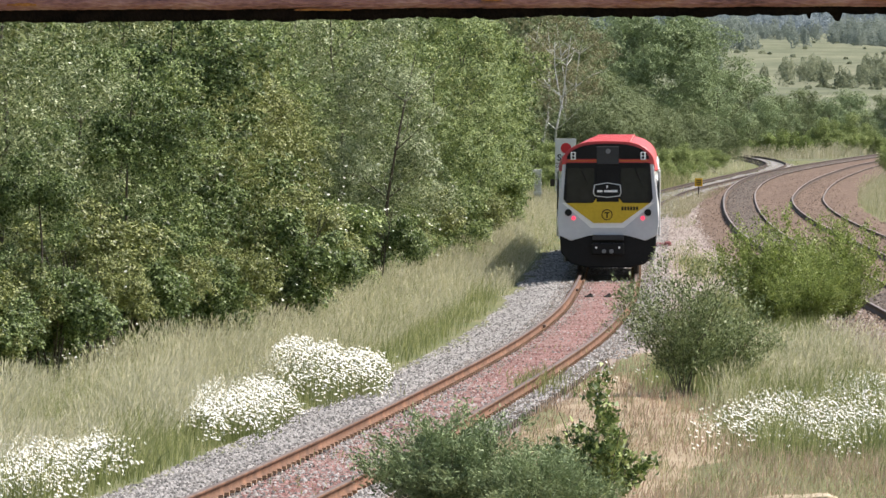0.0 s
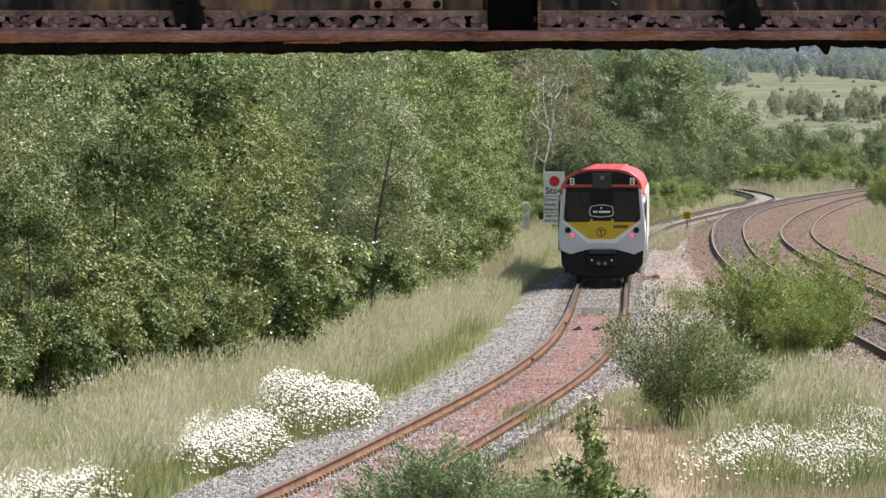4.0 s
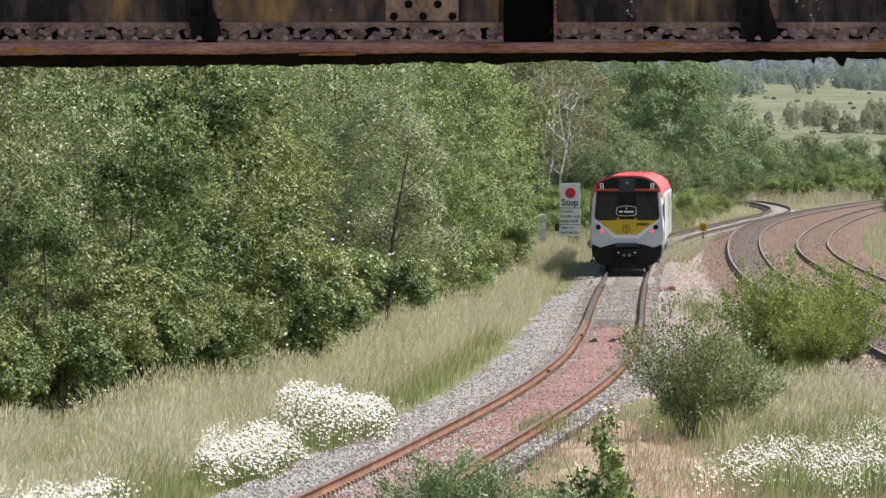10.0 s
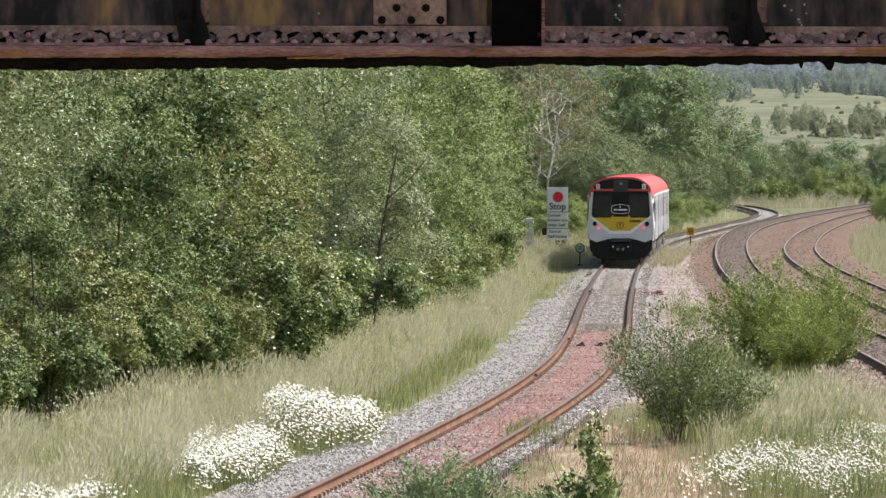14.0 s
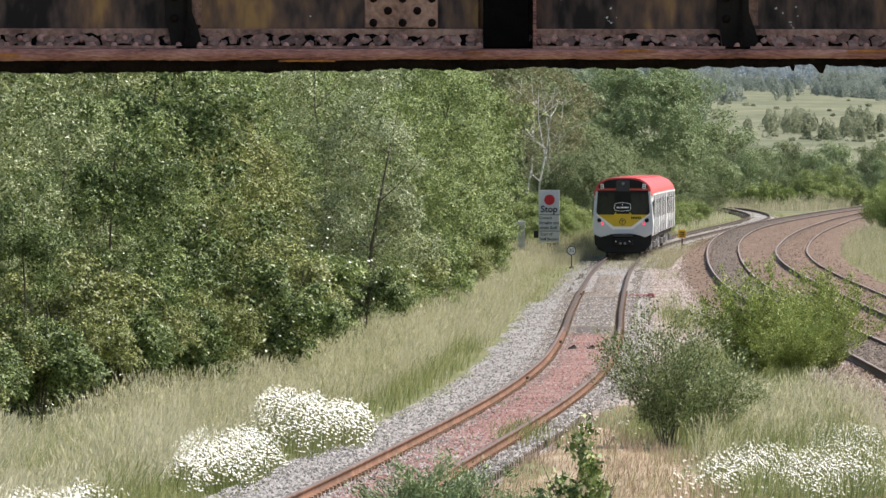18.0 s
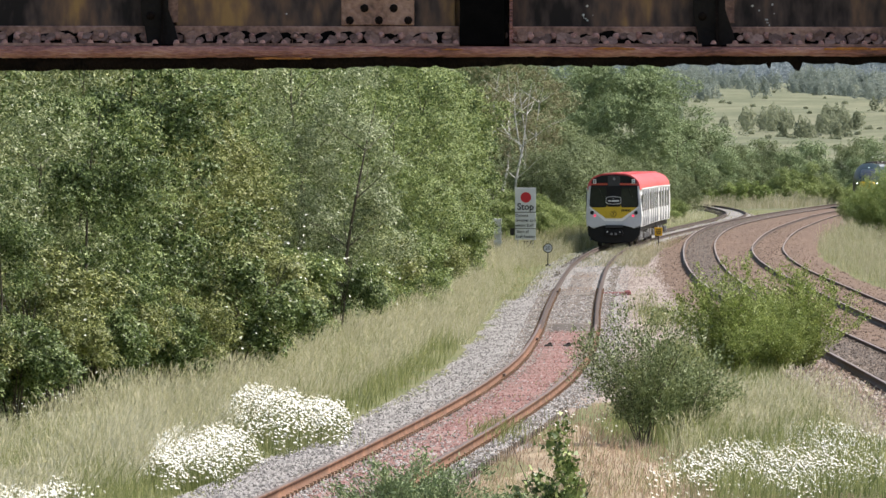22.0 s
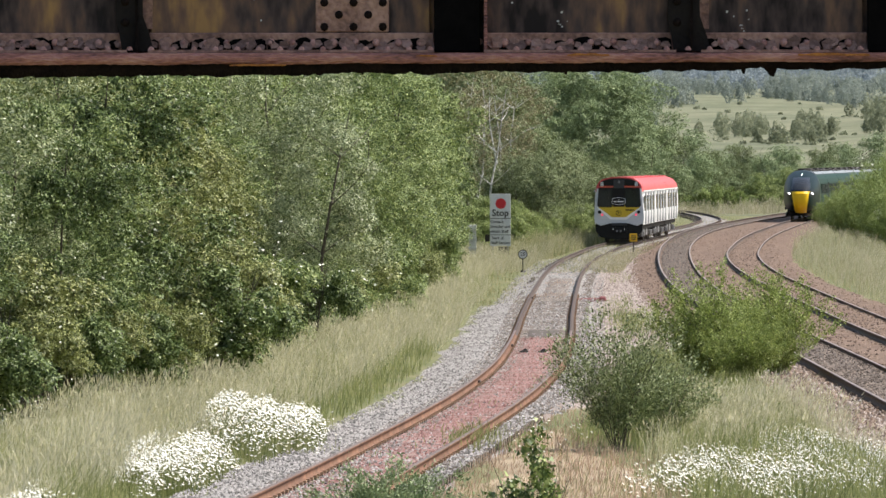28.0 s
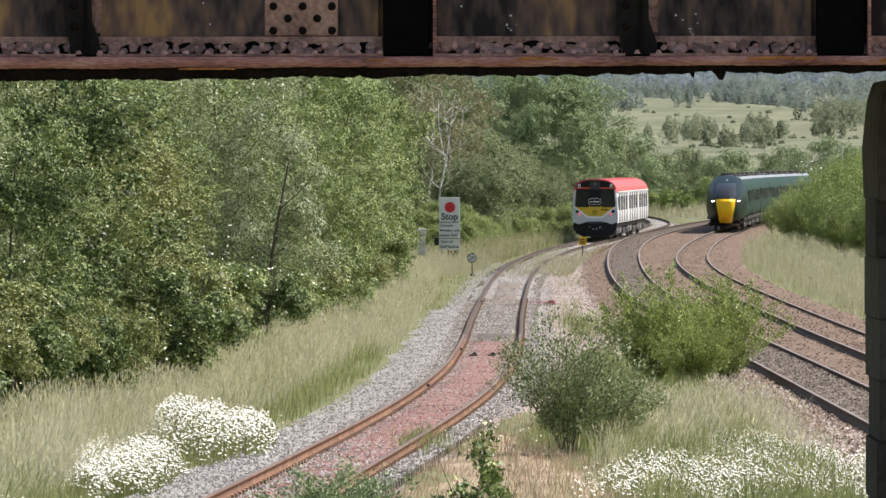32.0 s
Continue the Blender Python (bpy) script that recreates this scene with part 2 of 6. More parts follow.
def tube(a, b, r0, r1=None, seg=8, bm=None):
    """A tapered rod from a to b."""
    own = bmesh.new()
    a, b = Vector(a), Vector(b)
    r1 = r0 if r1 is None else r1
    q = (b - a).to_track_quat("Z", "Y").to_matrix()
    rings = [[own.verts.new(p + q @ Vector((r * math.cos(2 * math.pi * i / seg), r * math.sin(2 * math.pi * i / seg), 0))) for i in range(seg)] for p, r in ((a, r0), (b, r1))]
    for i in range(seg):
        j = (i + 1) % seg
        own.faces.new((rings[0][i], rings[0][j], rings[1][j], rings[1][i]))
    own.faces.new(rings[0][::-1])
    own.faces.new(rings[1])
    return merge(own, bm)


def loft(rings, cap=True, bm=None):
    """Skin over closed rings of points."""
    own = bmesh.new()
    vr = [[own.verts.new(p) for p in r] for r in rings]
    n = len(rings[0])
    for a, b in zip(vr, vr[1:]):
        for i in range(n):
            j = (i + 1) % n
            own.faces.new((a[i], a[j], b[j], b[i]))
    if cap:
        own.faces.new(vr[0][::-1])
        own.faces.new(vr[-1])
    return merge(own, bm)


def text_mesh(name, words, size, mat, parent, m, label="", bold=0.022):
    """Lettering as a thin solid mesh."""
    cu = bpy.data.curves.new(name, "FONT")
    cu.body, cu.size, cu.align_x, cu.align_y, cu.extrude, cu.resolution_u = words, size, "CENTER", "CENTER", 0.002, 3
    cu.offset = size * bold
    tmp = bpy.data.objects.new(name + "_curve", cu)
    scene.collection.objects.link(tmp)
    dg = bpy.context.evaluated_depsgraph_get()
    me = bpy.data.meshes.new_from_object(tmp.evaluated_get(dg))
    bpy.data.objects.remove(tmp)
    me.materials.clear()
    me.materials.append(mat)
    return share(name, me, parent, m, label)


class Line:
    """A smooth plan curve: the sideways place x as a function of the way y down the line."""

    def __init__(self, points):
        self.y = np.array([p[0] for p in points], float)
        self.x = np.array([p[1] for p in points], float)
        self.m = np.gradient(self.x, self.y)

    def at(self, y):
        y = np.asarray(y, float)
        i = np.clip(np.searchsorted(self.y, y) - 1, 0, len(self.y) - 2)
        h = self.y[i + 1] - self.y[i]
        u = (y - self.y[i]) / h
        v = (2 * u**3 - 3 * u**2 + 1) * self.x[i] + (u**3 - 2 * u**2 + u) * h * self.m[i] + (-2 * u**3 + 3 * u**2) * self.x[i + 1] + (u**3 - u**2) * h * self.m[i + 1]
        v = np.where(y < self.y[0], self.x[0] + (y - self.y[0]) * self.m[0], v)
        return np.where(y > self.y[-1], self.x[-1] + (y - self.y[-1]) * self.m[-1], v)

    def slope(self, y):
        return (self.at(np.asarray(y) + 0.5) - self.at(np.asarray(y) - 0.5))


# centre lines of the three tracks
SIDING = Line([(-60, -10.3), (65, -6.23), (103, -3.24), (141.7, -0.95), (179.4, 0.87), (200.9, 1.58), (222.3, 2.03), (267.8, 2.70), (314.6, 3.46), (371.5, 4.56), (400, 5.33), (420, 5.98), (440, 6.76), (460, 7.59), (480, 8.62), (500, 9.76), (525, 11.24), (550, 12.72), (574.3, 14.18), (637.7, 17.8), (669.8, 19.2), (720.9, 20.0), (754, 19.9), (850, 17.0)])
MAIN_A = Line([(-60, 9.3), (157, 8.86), (195, 8.75), (322, 8.58), (410.6, 10.08), (479.5, 11.97), (576, 16.1), (638, 20.1), (700, 24.7), (744, 28.2), (900, 42.2), (1100, 63.0)])
MAIN_B = Line([(-60, 12.7), (150, 11.95), (245, 11.68), (308, 11.92), (350, 12.2), (399, 13.02), (423, 13.65), (464, 15.17), (533, 18.3), (590, 21.45), (650, 25.1), (685, 27.6), (720, 30.3), (900, 46.0), (1100, 66.4)])
# front of the thicket and the edge of the ballast beside it
THICKET = Line([(60, -14.0), (120, -11.0), (165, -8.3), (186, -5.9), (221, -4.9), (238, -3.1), (318, -1.35), (420, -0.15), (510, 1.4), (600, 6.0)])


def uneven(y, seed, amp, step=6.0):
    """A rough edge, the same on every build."""
    return np.array([amp * noise.noise((v / step, seed * 7.3, 0.0)) + 0.5 * amp * noise.noise((v / step * 4.1, seed * 3.1, 5.0)) for v in np.atleast_1d(y)])


def strip(name, ys, left, right, z, mat, label, category, crown=0.0, cols=5):
    """A band of ground between two edges, slightly raised in its middle."""
    ys = np.asarray(ys, float)
    u = np.linspace(0, 1, cols)
    X = left[:, None] * (1 - u) + right[:, None] * u
    rim = np.minimum(u, 1 - u) * 2
    Z = z + crown * np.minimum(1, rim * 2.2)[None, :] + np.zeros_like(X)
    Z[:, 0], Z[:, -1] = GROUND - 0.05, GROUND - 0.05
    V = np.stack([X, np.repeat(ys[:, None], cols, 1), Z], -1).reshape(-1, 3)
    i = np.arange(len(ys) - 1)[:, None] * cols + np.arange(cols - 1)[None, :]
    F = np.stack([i, i + 1, i + cols + 1, i + cols], -1).reshape(-1, 4)
    ob = new(name, raw(name, V, F, [mat], smooth=True))
    return tagged(ob, label, category, kind="structure")


# ---- ground ----
def land(x, y):
    """Height of the land: level by the line, a long rise to far ridges."""
    far = np.clip((y - 900.0) / 2600.0, 0, None)
    z = GROUND + 34.0 * far ** 1.15 + np.clip((y - 3300) / 1200.0, 0, 1) ** 1.5 * 12.0
    z = z + np.clip((y - 700) / 500, 0, 1) * (1.6 * np.sin(x / 43.0 + 1.0) * np.sin(y / 170.0) + 0.8 * np.sin(x / 17.0 + y / 60.0))
    z = z + np.clip((y - 1800) / 1500, 0, 1) * 4.5 * np.sin(x / 95.0 + 0.8) * np.cos(y / 420.0 + x / 300.0)
    bed = np.clip((np.abs(x - MAIN_B.at(np.clip(y, 60, 1500)) + 1.6) - 7.0) / 14.0, 0, 1)
    z = np.where(y < 1500, GROUND + (z - GROUND) * np.clip(bed + np.clip((y - 1350) / 150, 0, 1), 0, 1), z)
    bank = np.clip((THICKET.at(np.clip(y, 60, 700)) - 3.0 - x) / 12.0, 0, 1)
    return z + 1.2 * bank * np.clip((900 - y) / 200, 0, 1)


def build_ground():
    ys = np.concatenate([np.arange(-400, 60, 20.0), np.arange(60, 240, 2.0), np.arange(240, 800, 5.0), np.geomspace(800, 4900, 90)])
    xs = np.concatenate([-np.geomspace(1600, 24, 26), np.arange(-22, 34, 1.0), np.geomspace(36, 1600, 40)])
    X, Y = np.meshgrid(xs, ys)
    Z = land(X, Y)
    near = (Y > 60) & (Y < 800)
    Z = Z + np.where(near, 0.05 * np.sin(X * 1.7 + Y * 0.21) * np.sin(Y * 0.13 - X), 0) - 0.02
    c = len(xs)
    i = np.arange(len(ys) - 1)[:, None] * c + np.arange(c - 1)[None, :]
    F = np.stack([i, i + 1, i + c + 1, i + c], -1).reshape(-1, 4)
    fy = ((Y[:-1, :-1] + Y[1:, 1:]) / 2).reshape(-1)
    ob = new("ground", raw("ground", np.stack([X, Y, Z], -1).reshape(-1, 3), F, [M["soil"], M["meadow"]], (fy > 760).astype(int), smooth=True))
    tagged(ob, "grassy railway land rising to distant hillside fields", "ground", kind="structure")


build_ground()
yy = np.concatenate([np.arange(-60, 90, 6.0), np.arange(90, 330, 1.0), np.arange(330, 1340, 4.0)])
strip("siding_ballast", yy[yy < 800], SIDING.at(yy[yy < 800]) - 2.55 + 0.6 * np.clip((yy[yy < 800] - 280) / 40, 0, 1) + 0.7 * np.clip((yy[yy < 800] - 375) / 20, 0, 1) + uneven(yy[yy < 800], 1, 0.35), SIDING.at(yy[yy < 800]) + 1.4 + 0.35 * np.clip((yy[yy < 800] - 160) / 30, 0, 1) + uneven(yy[yy < 800], 2, 0.3), -0.27, M["ballast"], "pale grey crushed-stone bed of the siding", "ballast", 0.09)
strip("main_line_ballast", yy, MAIN_A.at(yy) - 2.5 + uneven(yy, 3, 0.25), MAIN_B.at(yy) + 2.7 + uneven(yy, 4, 0.25), -0.28, M["brown_ballast"], "brown crushed-stone bed of the two main lines", "ballast", 0.145, 13)
ym = yy[(yy > 165) & (yy < 640)]
strip("cess_gravel", ym, SIDING.at(ym) + 0.9, SIDING.at(ym) + 1.2 + np.clip((ym - 165) / 95, 0, 1) * (MAIN_A.at(ym) - SIDING.at(ym) - 2.8) + uneven(ym, 9, 0.4), -0.275, M["pink_bed"], "pinkish gravel between siding and main line", "gravel", 0.03)


# ---- tracks ----
RAIL = [(-0.07, -0.159), (0.07, -0.159), (0.07, -0.148), (0.012, -0.125), (0.012, -0.045), (0.036, -0.035), (0.036, -0.004), (0.028, 0.0), (-0.028, 0.0), (-0.036, -0.004), (-0.036, -0.035), (-0.012, -0.045), (-0.012, -0.125), (-0.07, -0.148)]


def rail(parent, line, side, y0, y1, cant, mat, label):
    """One rail swept along its line; the head's worn top is a second material."""
    ys = np.arange(y0, y1 + 0.1, 3.0)
    s = line.slope(ys)
    h = np.sqrt(1 + s * s)
    cx = line.at(ys) + side * 0.7525 / h
    cy = ys - side * 0.7525 * s / h
    n = len(RAIL)
    P = np.array(RAIL)
    V = np.stack([cx[:, None] + P[None, :, 0] / h[:, None], cy[:, None] - P[None, :, 0] * (s / h)[:, None], P[None, :, 1] + cant + np.zeros((len(ys), 1))], -1).reshape(-1, 3)
    i = np.arange(len(ys) - 1)[:, None] * n + np.arange(n)[None, :]
    j = np.arange(len(ys) - 1)[:, None] * n + (np.arange(n)[None, :] + 1) % n
    F = np.stack([i, j, j + n, i + n], -1).reshape(-1, 4)
    mi = np.tile(np.isin(np.arange(n), (6, 7, 8)).astype(int), len(ys) - 1)
    mi = np.where((np.repeat(ys[:-1], n) > 236) & ((mi == 0) | (mat == M["rail_rust"])), 3, mi)
    return share("rail", raw("rail", V, F, [mat, M["rust_head" if mat == M["rail_rust"] else "rail_top"], M["rail_side"], M["rail_dark"]], mi), parent, None, label)


def sleeper_mesh(length, mat):
    me = bpy.data.meshes.new("sleeper")
    bm = box(-length / 2, length / 2, -0.125, 0.125, -0.13, 0.0, 0.012)
    for x in (-0.75, 0.75):
        box(x - 0.13, x + 0.13, -0.09, 0.09, 0.0, 0.022, 0, bm)
    n = len(bm.faces)
    for x in (-0.75, 0.75):
        for o in (-0.105, 0.105):
            box(x + o - 0.028, x + o + 0.028, -0.05, 0.05, 0.022, 0.062, 0, bm)
    bm.faces.ensure_lookup_table()
    for f in bm.faces[n:]:
        f.material_index = 1
    bm.to_mesh(me)
    bm.free()
    me.materials.append(mat)
    me.materials.append(M["clip"])
    return me


def sleepers(parent, line, ys, me):
    for y in ys:
        a = -math.atan(float(line.slope(y)))
        share("sleeper", me, parent, pose(float(line.at(y)), float(y), -0.172, 0, 0, math.degrees(a)))


def far_sleepers(parent, line, ys, mat, top=-0.19):
    P = np.array([(-1.28, -0.125, 0), (1.28, -0.125, 0), (1.28, 0.125, 0), (-1.28, 0.125, 0), (-1.28, -0.125, -0.12), (1.28, -0.125, -0.12), (1.28, 0.125, -0.12), (-1.28, 0.125, -0.12)])
    s = line.slope(ys)
    V = P[None] + np.stack([line.at(ys), ys, np.full(len(ys), top)], -1)[:, None, :]
    V[:, :, 1] -= P[None, :, 0] * s[:, None]
    F = np.array([(0, 1, 2, 3), (0, 4, 5, 1), (1, 5, 6, 2), (3, 2, 6, 7), (0, 3, 7, 4)])
    F = (F[None] + 8 * np.arange(len(ys))[:, None, None]).reshape(-1, 4)
    ob = share("sleeper_run", raw("sleeper_run", V.reshape(-1, 3), F, [mat]), parent)
    tagged(ob, "weathered sleepers along the distant track", kind="stuff")


siding = thing("siding_track", "single rusty siding track with timber sleepers", "railway track", kind="structure")
rail(siding, SIDING, -1, -60, 800, 0.0, M["rail_rust"], "rusty orange-brown rail")
rail(siding, SIDING, 1, -60, 800, 0.0, M["rail_rust"], "rusty orange-brown rail")
main_a = thing("main_track", "main line track with dark rails and worn heads", "railway track", "main line tracks", kind="structure")
main_b = thing("main_track", "main line track beside the grass verge", "railway track", "main line tracks", kind="structure")
for tr, ln in ((main_a, MAIN_A), (main_b, MAIN_B)):
    rail(tr, ln, -1, -60, 1330, 0.03, M["rail_side"], "dark steel rail with worn top")
    rail(tr, ln, 1, -60, 1330, -0.03, M["rail_side"], "dark steel rail with worn top")
    far_sleepers(tr, ln, np.arange(-50, 1330, 0.7), M["dark_sleeper"])
far_sleepers(siding, SIDING, np.concatenate([np.arange(-50, 98, 0.7), np.arange(308, 790, 0.7)]), M["sleeper"], -0.205)
for y0, y1 in ((237, 246), (296, 352)):
    yb = np.arange(y0, y1 + 0.1, 1.0)
    strip("settled_bed", yb, SIDING.at(yb) - 0.68, SIDING.at(yb) + 0.68, -0.192, M["dark_sleeper" if y0 < 250 else "sleeper"], "dark worn timbers between the siding rails", "ballast", 0.03, 6)
ya = yy[yy > 90]
strip("dark_bed", ya, MAIN_A.at(ya) - 0.70, MAIN_A.at(ya) + 0.70, -0.126, M["dark_bed"], "dark brown ballast between the main line rails", "ballast", 0.012, 14)
strip("grey_bed", ya, MAIN_B.at(ya) - 0.70, MAIN_B.at(ya) + 0.70, -0.126, M["brown_ballast"], "grey-brown ballast between the main line rails", "ballast", 0.012, 14)
yr = yy[(yy > 90) & (yy < 236)]
strip("stained_bed", yr, SIDING.at(yr) - 0.69, SIDING.at(yr) + 0.69, -0.186, M["rust_bed"], "rust-red stained ballast between the siding rails", "ballast", 0.012, 6)


# ---- loose stones ----
def stones(name, xy, z, size, mat, label, seed):
    """Many small crushed stones, eight faces each."""
    r = np.random.RandomState(seed)
    n = len(xy)
    P = np.array([(1, 0, 0), (0, 1, 0), (-1, 0, 0), (0, -1, 0), (0, 0, 0.9), (0, 0, -0.6)])
    V = P[None] * (size * r.uniform(0.55, 1.35, (n, 6, 1))) + r.normal(0, size * 0.18, (n, 6, 3))
    a = r.uniform(0, 6.28, n)
    c, s = np.cos(a)[:, None], np.sin(a)[:, None]
    V = np.stack([V[..., 0] * c - V[..., 1] * s, V[..., 0] * s + V[..., 1] * c, V[..., 2]], -1)
    V += np.stack([xy[:, 0], xy[:, 1], z + r.uniform(-0.2, 0.6, n) * size], -1)[:, None, :]
    F = np.array([(0, 1, 4), (1, 2, 4), (2, 3, 4), (3, 0, 4)])
    F = (F[None] + 6 * np.arange(n)[:, None, None]).reshape(-1, 3)
    return tagged(new(name, raw(name, V.reshape(-1, 3), F, [mat])), label, "gravel", kind="stuff")


def depth_picks(r, n, y0, y1, power=2.0):
    """Places down the line, denser towards the near end."""
    u = r.uniform(0, 1, n)
    a, b = y0 ** (1 - power), y1 ** (1 - power)
    return (a + (b - a) * u) ** (1 / (1 - power))


r = np.random.RandomState(5)
y = depth_picks(r, 42000, 100, 420)
o = r.uniform(-2.35, 1.7, len(y))
keep = (np.abs(np.abs(o) - 0.75) > 0.10) & ((o < 1.3) | (y > 165)) & ((o > -1.9) | (y < 290))
inside = np.abs(o) < 0.68
red = inside & (y < 236)
red &= r.uniform(0, 1, len(y)) < np.where(y < 150, 0.7, 0.94)
# bare timbers show where the stones have settled
keep &= ~(inside & (((y > 237) & (y < 246)) | ((y > 296) & (y < 352))) & (r.uniform(0, 1, len(y)) < np.where(y < 250, 0.93, 0.35 + 0.5 * np.sin(y * 0.45))))
xx = SIDING.at(y) + o
stones("ballast_stones", np.stack([xx, y], -1)[keep & ~red], np.where(np.abs(o) < 1.5, -0.165, -0.165 - 0.09 * (np.abs(o) - 1.5))[keep & ~red], 0.027, M["stone"], "loose grey and white crushed stones", 6)
stones("stained_stones", np.stack([xx, y], -1)[keep & red], np.full((keep & red).sum(), -0.178), 0.024, M["rusty_stone"], "loose rust-red crushed stones between the rails", 7)
y = depth_picks(r, 16000, 175, 620)
u = r.uniform(0, 1, len(y))
xx = SIDING.at(y) + 1.5 + u * np.clip((y - 160) / 95, 0.05, 1) * (MAIN_A.at(y) - SIDING.at(y) - 2.4)
stones("cess_stones", np.stack([xx, y], -1), np.full(len(y), -0.255), 0.034, M["pink_stone"], "pinkish gravel scattered beside the siding", 8)
y = depth_picks(r, 20000, 120, 620)
xx = MAIN_A.at(y) + r.uniform(-1.9, 5.4, len(y))
k2 = (np.abs(np.abs(xx - MAIN_A.at(y)) - 0.75) > 0.1) & (np.abs(np.abs(xx - MAIN_B.at(y)) - 0.75) > 0.1) & (np.abs(xx - MAIN_A.at(y)) > 0.7)
stones("main_line_stones", np.stack([xx, y], -1)[k2], np.full(k2.sum(), -0.132), 0.036, M["brown_stone"], "brown crushed stones of the main line", 9)
y = depth_picks(r, 9000, 125, 600)
stones("oiled_stones", np.stack([MAIN_A.at(y) + r.uniform(-0.66, 0.66, len(y)), y], -1), np.full(len(y), -0.112), 0.034, M["dark_stone"], "dark oiled stones between the main line rails", 10)
y = depth_picks(r, 6000, 125, 600)
stones("track_stones", np.stack([MAIN_B.at(y) + r.uniform(-0.66, 0.66, len(y)), y], -1), np.full(len(y), -0.112), 0.034, M["brown_stone"], "grey-brown stones between the main line rails", 13)
y = depth_picks(r, 5000, 115, 260)
stones("shoulder_stones", np.stack([MAIN_A.at(y) - 0.9 - r.uniform(0, 1.35, len(y)), y], -1), np.full(len(y), -0.155), 0.038, M["pink_stone"], "pinkish stones on the main line shoulder", 14)


# ---- plants ----
def kites(P, A, W, size, wide):
    """Leaf blades: a folded kite at each place, along A, across W."""
    L = size[:, None]
    B = W * (L * wide)
    N = np.cross(A, W)
    V = np.stack([P - A * L * 0.5, P + B * 0.5 + N * L * 0.10, P + A * L * 0.5, P - B * 0.5 + N * L * 0.10], 1)
    return V.reshape(-1, 3), np.arange(len(P) * 4).reshape(-1, 4)


def unit(v):
    return v / np.maximum(1e-6, np.linalg.norm(v, axis=-1, keepdims=True))


def blades_tri(P, A, W, size, wide):
    """Small leaves as single slim triangles."""
    L = size[:, None]
    B = W * (L * wide * 0.5)
    V = np.stack([P - A * L * 0.4 - B, P - A * L * 0.25 + B, P + A * L * 0.6], 1)
    return V.reshape(-1, 3), np.arange(len(P) * 3).reshape(-1, 3)


def crown(seed, n, rx, ry, z0, z1, leaf, wide=0.55, clumps=60, droop=0.0, fill=1.0, belly=0.5, mound=False):
    """Leaves on flat sprays, sprays round many boughs, boughs filling an uneven crown."""
    r = np.random.RandomState(seed)
    h = z1 - z0
    d = unit(r.normal(0, 1, (clumps, 3)))
    rad = r.uniform(0.30, 1.0, (clumps, 1)) ** 0.4
    C = d * rad * np.clip(1 + 0.2 * r.normal(0, 1, (clumps, 1)), 0.6, 1.3)
    C[:, 2] = np.clip(C[:, 2], -1, 1.05)
    C = C * np.array([rx * 0.86, ry * 0.86, h / 2 * 0.9])
    C[:, 2] += z0 + h * belly
    if mound:
        rad = r.uniform(0, 1, clumps) ** 0.5
        a = r.uniform(0, 6.283, clumps)
        C = np.stack([rx * 0.88 * rad * np.cos(a), ry * 0.88 * rad * np.sin(a), z0 + h * (0.12 + 0.76 * r.uniform(0, 1, clumps) ** 0.6 * np.sqrt(1 - 0.85 * rad ** 2) * r.uniform(0.85, 1.12, clumps))], -1)
    cs = r.uniform(0.45, 1.2, clumps) * fill * (rx * ry * h / 2) ** (1 / 3) * 0.27
    per = 16
    m = max(1, n // per)
    k = r.choice(clumps, m, p=cs ** 2 / (cs ** 2).sum())
    q = unit(r.normal(0, 1, (m, 3)) + np.array([0, 0, 0.45]))
    S = C[k] + q * (cs[k] * r.uniform(0.5, 1.08, m))[:, None] * np.array([1, 1, 0.7])
    face = unit(q * 0.8 + np.array([0.15, 0, 0.75]) + r.normal(0, 0.25, (m, 3)))
    tang = unit(np.cross(face, r.normal(0, 1, (m, 3))))
    bit = np.cross(face, tang)
    g = np.repeat(np.arange(m), per)
    n = len(g)
    a, rad2 = r.uniform(0, 6.283, n), r.uniform(0.1, 1, n) ** 0.6 * leaf * 2.7
    P = S[g] + tang[g] * (np.cos(a) * rad2)[:, None] + bit[g] * (np.sin(a) * rad2 * 0.6)[:, None] + face[g] * r.normal(0, leaf * 0.35, (n, 1))
    P[:, 2] = np.maximum(P[:, 2], 0.03 + 0.12 * r.uniform(0, 1, n))
    A = unit(tang[g] * np.cos(a)[:, None] + bit[g] * np.sin(a)[:, None] + r.normal(0, 0.35, (n, 3)) + np.array([0, 0, -droop]))
    Nn = unit(face[g] + r.normal(0, 0.52, (n, 3)))
    W = unit(np.cross(A, Nn))
    size = leaf * r.uniform(0.6, 1.35, n)
    # larger shaded leaves deep inside each bough
    ni = n // 14
    k = r.choice(clumps, ni, p=cs ** 2 / (cs ** 2).sum())
    Pi = C[k] + unit(r.normal(0, 1, (ni, 3))) * (cs[k] * r.uniform(0.1, 0.55, ni))[:, None]
    Pi[:, 2] = np.maximum(Pi[:, 2], 0.06)
    Ai = unit(r.normal(0, 1, (ni, 3)))
    P, A, size = np.concatenate([P, Pi]), np.concatenate([A, Ai]), np.concatenate([size, leaf * r.uniform(1.3, 2.1, ni)])
    W = np.concatenate([W, unit(np.cross(Ai, r.normal(0, 1, (ni, 3))))])
    return blades_tri(P, A, W, size, wide)


